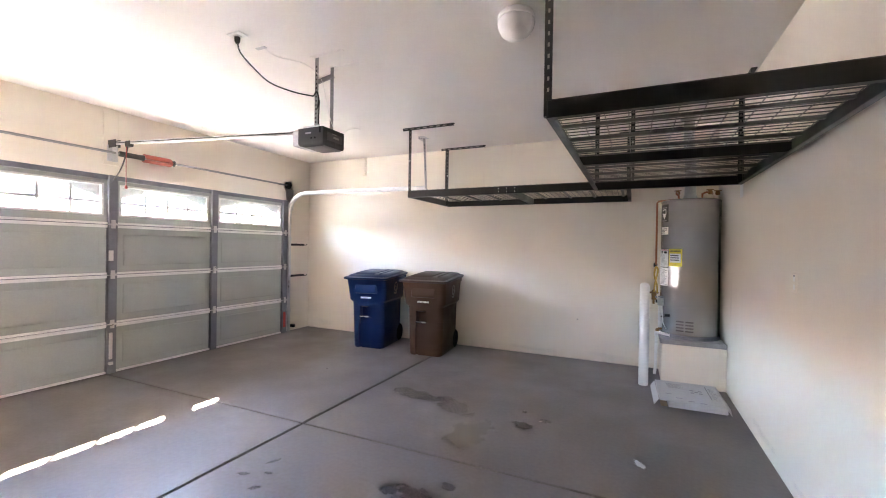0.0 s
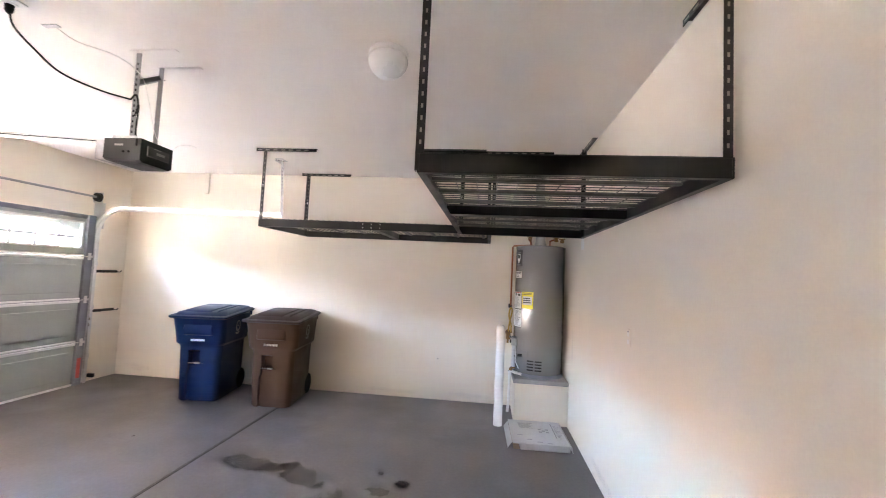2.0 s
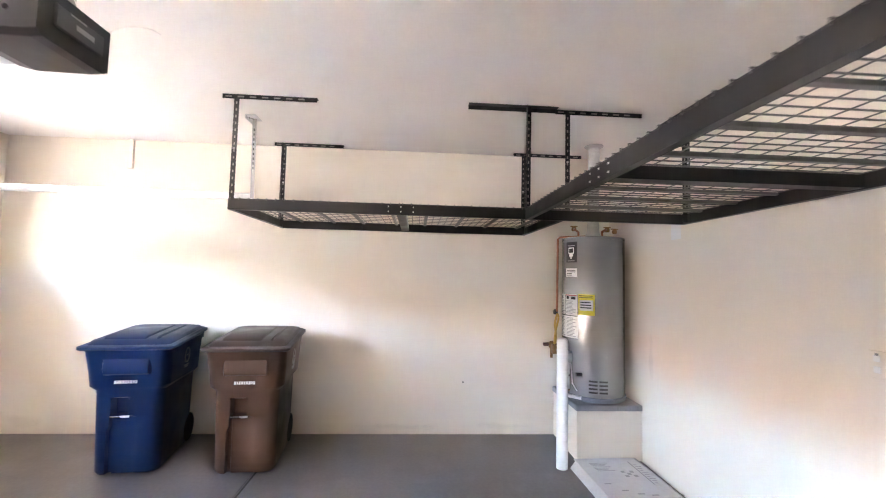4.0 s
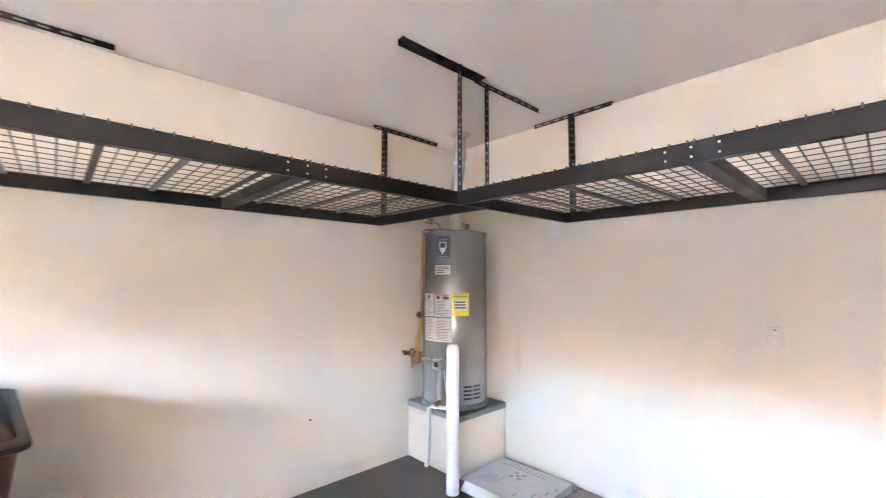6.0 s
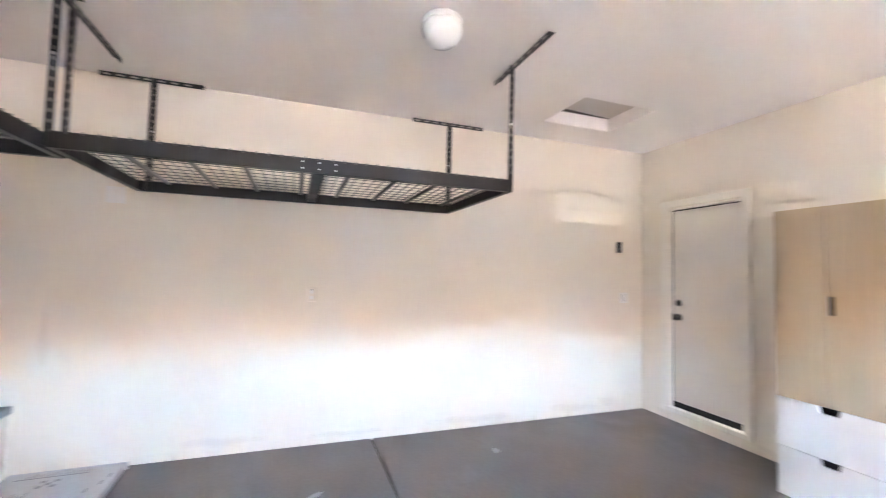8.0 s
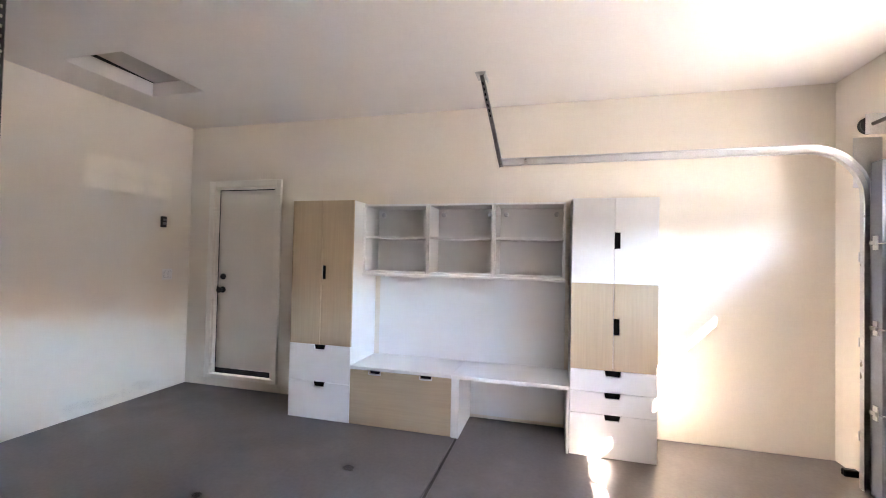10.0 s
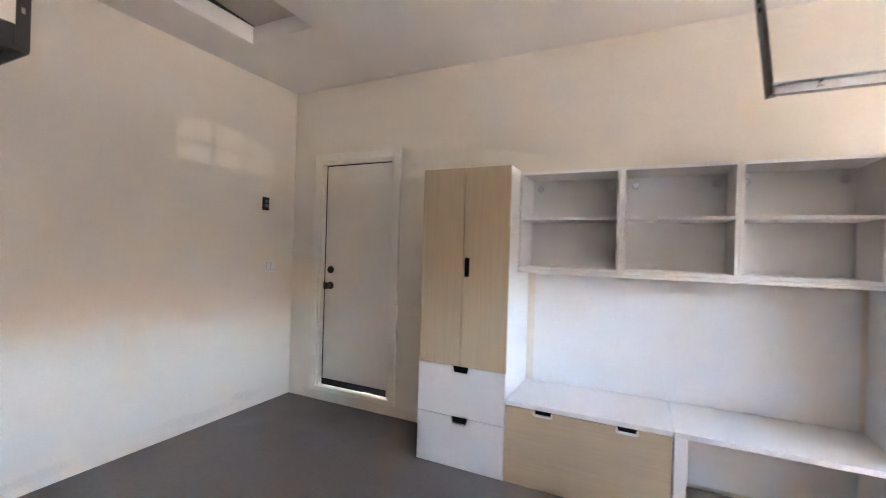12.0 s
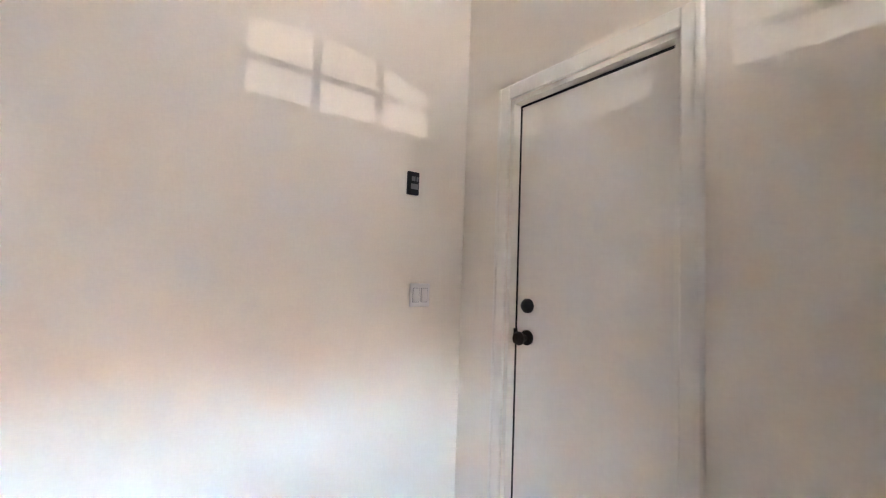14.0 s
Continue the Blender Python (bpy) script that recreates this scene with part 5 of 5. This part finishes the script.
ledge = single("shelf_ledge", boxes((-3.009, -1.250, S, -0.515, 1.262, 1.284), bevel=0.002), WHITECAB, "white ledge board under the open shelves", "ledge", (-2.13, S, 1.266))

# ---------------- small wall things ----------------
kp = thing("opener_keypad", (E, -0.495, 1.745), "black wall control for the garage door", "wall control")
part("case", boxes((E - 0.018, E, -0.527, -0.463, 1.688, 1.802), bevel=0.006, seg=2), BLACKPL, kp, shade=True, w=True)
part("button", boxes((E - 0.022, E - 0.018, -0.519, -0.477, 1.715, 1.742), bevel=0.002), LENSGREY, kp, "grey push button", w=True)
part("button", boxes((E - 0.022, E - 0.018, -0.502, -0.480, 1.755, 1.778), bevel=0.002), LENSGREY, kp, "grey push button", w=True)
part("button", boxes((E - 0.022, E - 0.018, -0.519, -0.508, 1.755, 1.778), bevel=0.002), LENSGREY, kp, "small grey button", w=True)
sw = thing("light_switch", (E, -0.562, 1.2), "white double rocker light switch", "light switch")
part("plate", boxes((E - 0.006, E, -0.622, -0.504, 1.143, 1.257), bevel=0.003), PLATE, sw, w=True)
for y in (-0.588, -0.540):
    part("rocker", boxes((E - 0.010, E - 0.006, y - 0.017, y + 0.017, 1.167, 1.233), bevel=0.002), PLATE, sw, w=True)
    # grey plate paints the shadow line round the rocker
    part("rocker_shadow", boxes((E - 0.0065, E - 0.0055, y - 0.019, y + 0.019, 1.165, 1.235)), LABELG, sw, w=True)
so = thing("wall_outlet", (E, 2.676, 1.222), "white wall outlet cover on the plain wall", "outlet")
part("plate", boxes((E - 0.006, E, 2.641, 2.711, 1.165, 1.279), bevel=0.003), WALL, so, w=True)
for z in (1.198, 1.246):
    part("socket", boxes((E - 0.008, E - 0.006, 2.662, 2.690, z - 0.014, z + 0.014), bevel=0.002), PLATE, so, w=True)
part("screw", boxes((E - 0.009, E - 0.006, 2.670, 2.682, 1.258, 1.268)), LABELG, so, w=True)
single("wall_patch", boxes((E - 0.002, E, 4.0, 4.12, 1.88, 2.0)), PLATE, "white filler patch on the cream wall", "wall patch", (E, 4.06, 1.94))
bm = bmesh.new()
lathe(bm, (-0.488, N, 0.507), [(0.006, -0.02), (0.006, 0)], "y", 10)
single("wall_screw", bm, DARKMET, "small dark screw in the cream wall", "screw", (-0.488, N, 0.507))
for z in (1.405, 0.895):
    hk = thing("tool_hook", (W, 4.90, z), "black metal tool hanger on the side wall", "hook", "tool hooks")
    part("bar", boxes((W, W + 0.025, 4.76, 5.06, z - 0.017, z + 0.017), bevel=0.004), BLACKMET, hk, w=True)
    for y in (4.79, 5.03):
        bm = bmesh.new()
        tube(bm, smooth_path([(W + 0.02, y, z), (W + 0.09, y, z - 0.004), (W + 0.11, y, z + 0.018)]), 0.006, 6)
        part("prong", bm, BLACKMET, hk, shade=True, w=True)
for y, sg in ((4.66, 1), (-0.36, -1)):
    sn = thing("door_sensor", (-4.84, y, 0.14), "small black safety sensor at the track foot", "sensor", "door sensors")
    part("arm", boxes((W, -4.80, y + sg * 0.02, y + sg * 0.024, 0.10, 0.125)), STEEL, sn, w=True)
    part("eye", boxes((-4.82, -4.74, y - 0.02, y + 0.02, 0.09, 0.135), bevel=0.006), BLACKPL, sn, w=True)

# ---------------- marks on the floor ----------------
def blot(x, y, w_, d_, z, material, label, rz=0):
    bm = bmesh.new()
    vs = [bm.verts.new(v) for v in ((-w_ / 2, -d_ / 2, 0), (w_ / 2, -d_ / 2, 0), (w_ / 2, d_ / 2, 0), (-w_ / 2, d_ / 2, 0))]
    bm.faces.new(vs)
    ob = new("floor_stain", finish(bm, material))
    ob.matrix_world = pose(x, y, z, 0, 0, rz)
    return tagged(ob, label, "stain", "floor stains", "stuff")


def scuff(place, turn, w_, h_, label):
    """A scuff or painted shadow on a wall, a hair proud of it."""
    bm = bmesh.new()
    bm.faces.new([bm.verts.new(v) for v in ((-w_ / 2, -h_ / 2, 0), (w_ / 2, -h_ / 2, 0), (w_ / 2, h_ / 2, 0), (-w_ / 2, h_ / 2, 0))])
    ob = new("scuff_shadow_mark", finish(bm, WALLMARK))
    ob.matrix_world = pose(*place, 90, 0, turn)
    return tagged(ob, label, "scuff", "wall scuffs", "stuff")


# the first mark paints the bollard's cast shadow, the rest are scuffs
for y, z, w_, h_ in ((4.42, 0.92, 0.10, 0.60), (3.3, 0.10, 0.8, 0.10), (1.2, 0.08, 1.2, 0.10), (0.1, 0.09, 0.9, 0.12), (-0.35, 0.12, 0.4, 0.14), (2.4, 0.07, 0.9, 0.07)):
    scuff((E - 0.0015, y, z), -90, w_, h_, "faint brown scuff and bollard shadow marks on the cream wall")
for x, z, w_, h_ in ((-4.6, 0.12, 0.5, 0.16), (-1.1, 0.07, 1.0, 0.08), (-0.1, 0.08, 0.7, 0.10)):
    scuff((x, N - 0.0015, z), 0, w_, h_, "faint brown scuff and bollard shadow marks on the cream wall")
for x, z, w_, h_ in ((0.75, 0.06, 0.3, 0.08), (-0.3, 0.06, 0.5, 0.08)):
    scuff((x, S + 0.0015, z), 180, w_, h_, "faint brown scuff and bollard shadow marks on the cream wall")

DAMP, OIL = "faint damp stain on the concrete floor", "dark oil blot on the concrete floor"
for x, y, w_, d_, rz, m, lb in (
    (-1.72, 3.12, 0.75, 0.30, -4, STAIN, DAMP), (-1.28, 3.02, 0.65, 0.34, -28, STAIN, DAMP), (-0.95, 2.55, 0.40, 0.78, -10, STAIN, DAMP),
    (-0.62, 2.90, 0.30, 0.22, 12, DARKSTAIN, OIL), (-0.49, 3.04, 0.16, 0.16, 60, DARKSTAIN, OIL), (-0.67, 3.16, 0.09, 0.09, 0, DARKSTAIN, OIL),
    (-0.93, 1.70, 0.40, 0.34, 10, DARKSTAIN, OIL), (-1.10, 1.68, 0.20, 0.14, 40, DARKSTAIN, OIL), (-0.80, 1.86, 0.18, 0.12, 0, DARKSTAIN, OIL), (-0.85, 1.50, 0.7, 0.45, 0, STAIN, DAMP),
    (-1.98, 1.43, 0.16, 0.06, 30, DARKSTAIN, OIL), (-1.93, 1.62, 0.20, 0.05, 70, DARKSTAIN, OIL), (-1.85, 1.50, 0.12, 0.05, 15, DARKSTAIN, OIL), (-1.80, 1.35, 0.14, 0.06, 50, DARKSTAIN, OIL),
    (-1.6, 0.35, 0.16, 0.12, 0, DARKSTAIN, OIL), (-0.9, 0.9, 0.12, 0.10, 0, DARKSTAIN, OIL),
):
    blot(x, y, w_, d_, 0.0012 + 0.0001 * round(10 * (x + 3)) % 0.004, m, lb, rz)
blot(0.49, 1.23, 0.20, 0.12, 0.0012, SCUFF, "pale paint scuff on the concrete floor")
blot(0.20, 2.66, 0.08, 0.22, 0.0016, SCUFF, "pale paint scuff on the concrete floor", 25)
blot(-0.45, 1.85, 0.08, 0.10, 0.0014, SCUFF, "pale paint scuff on the concrete floor", 25)
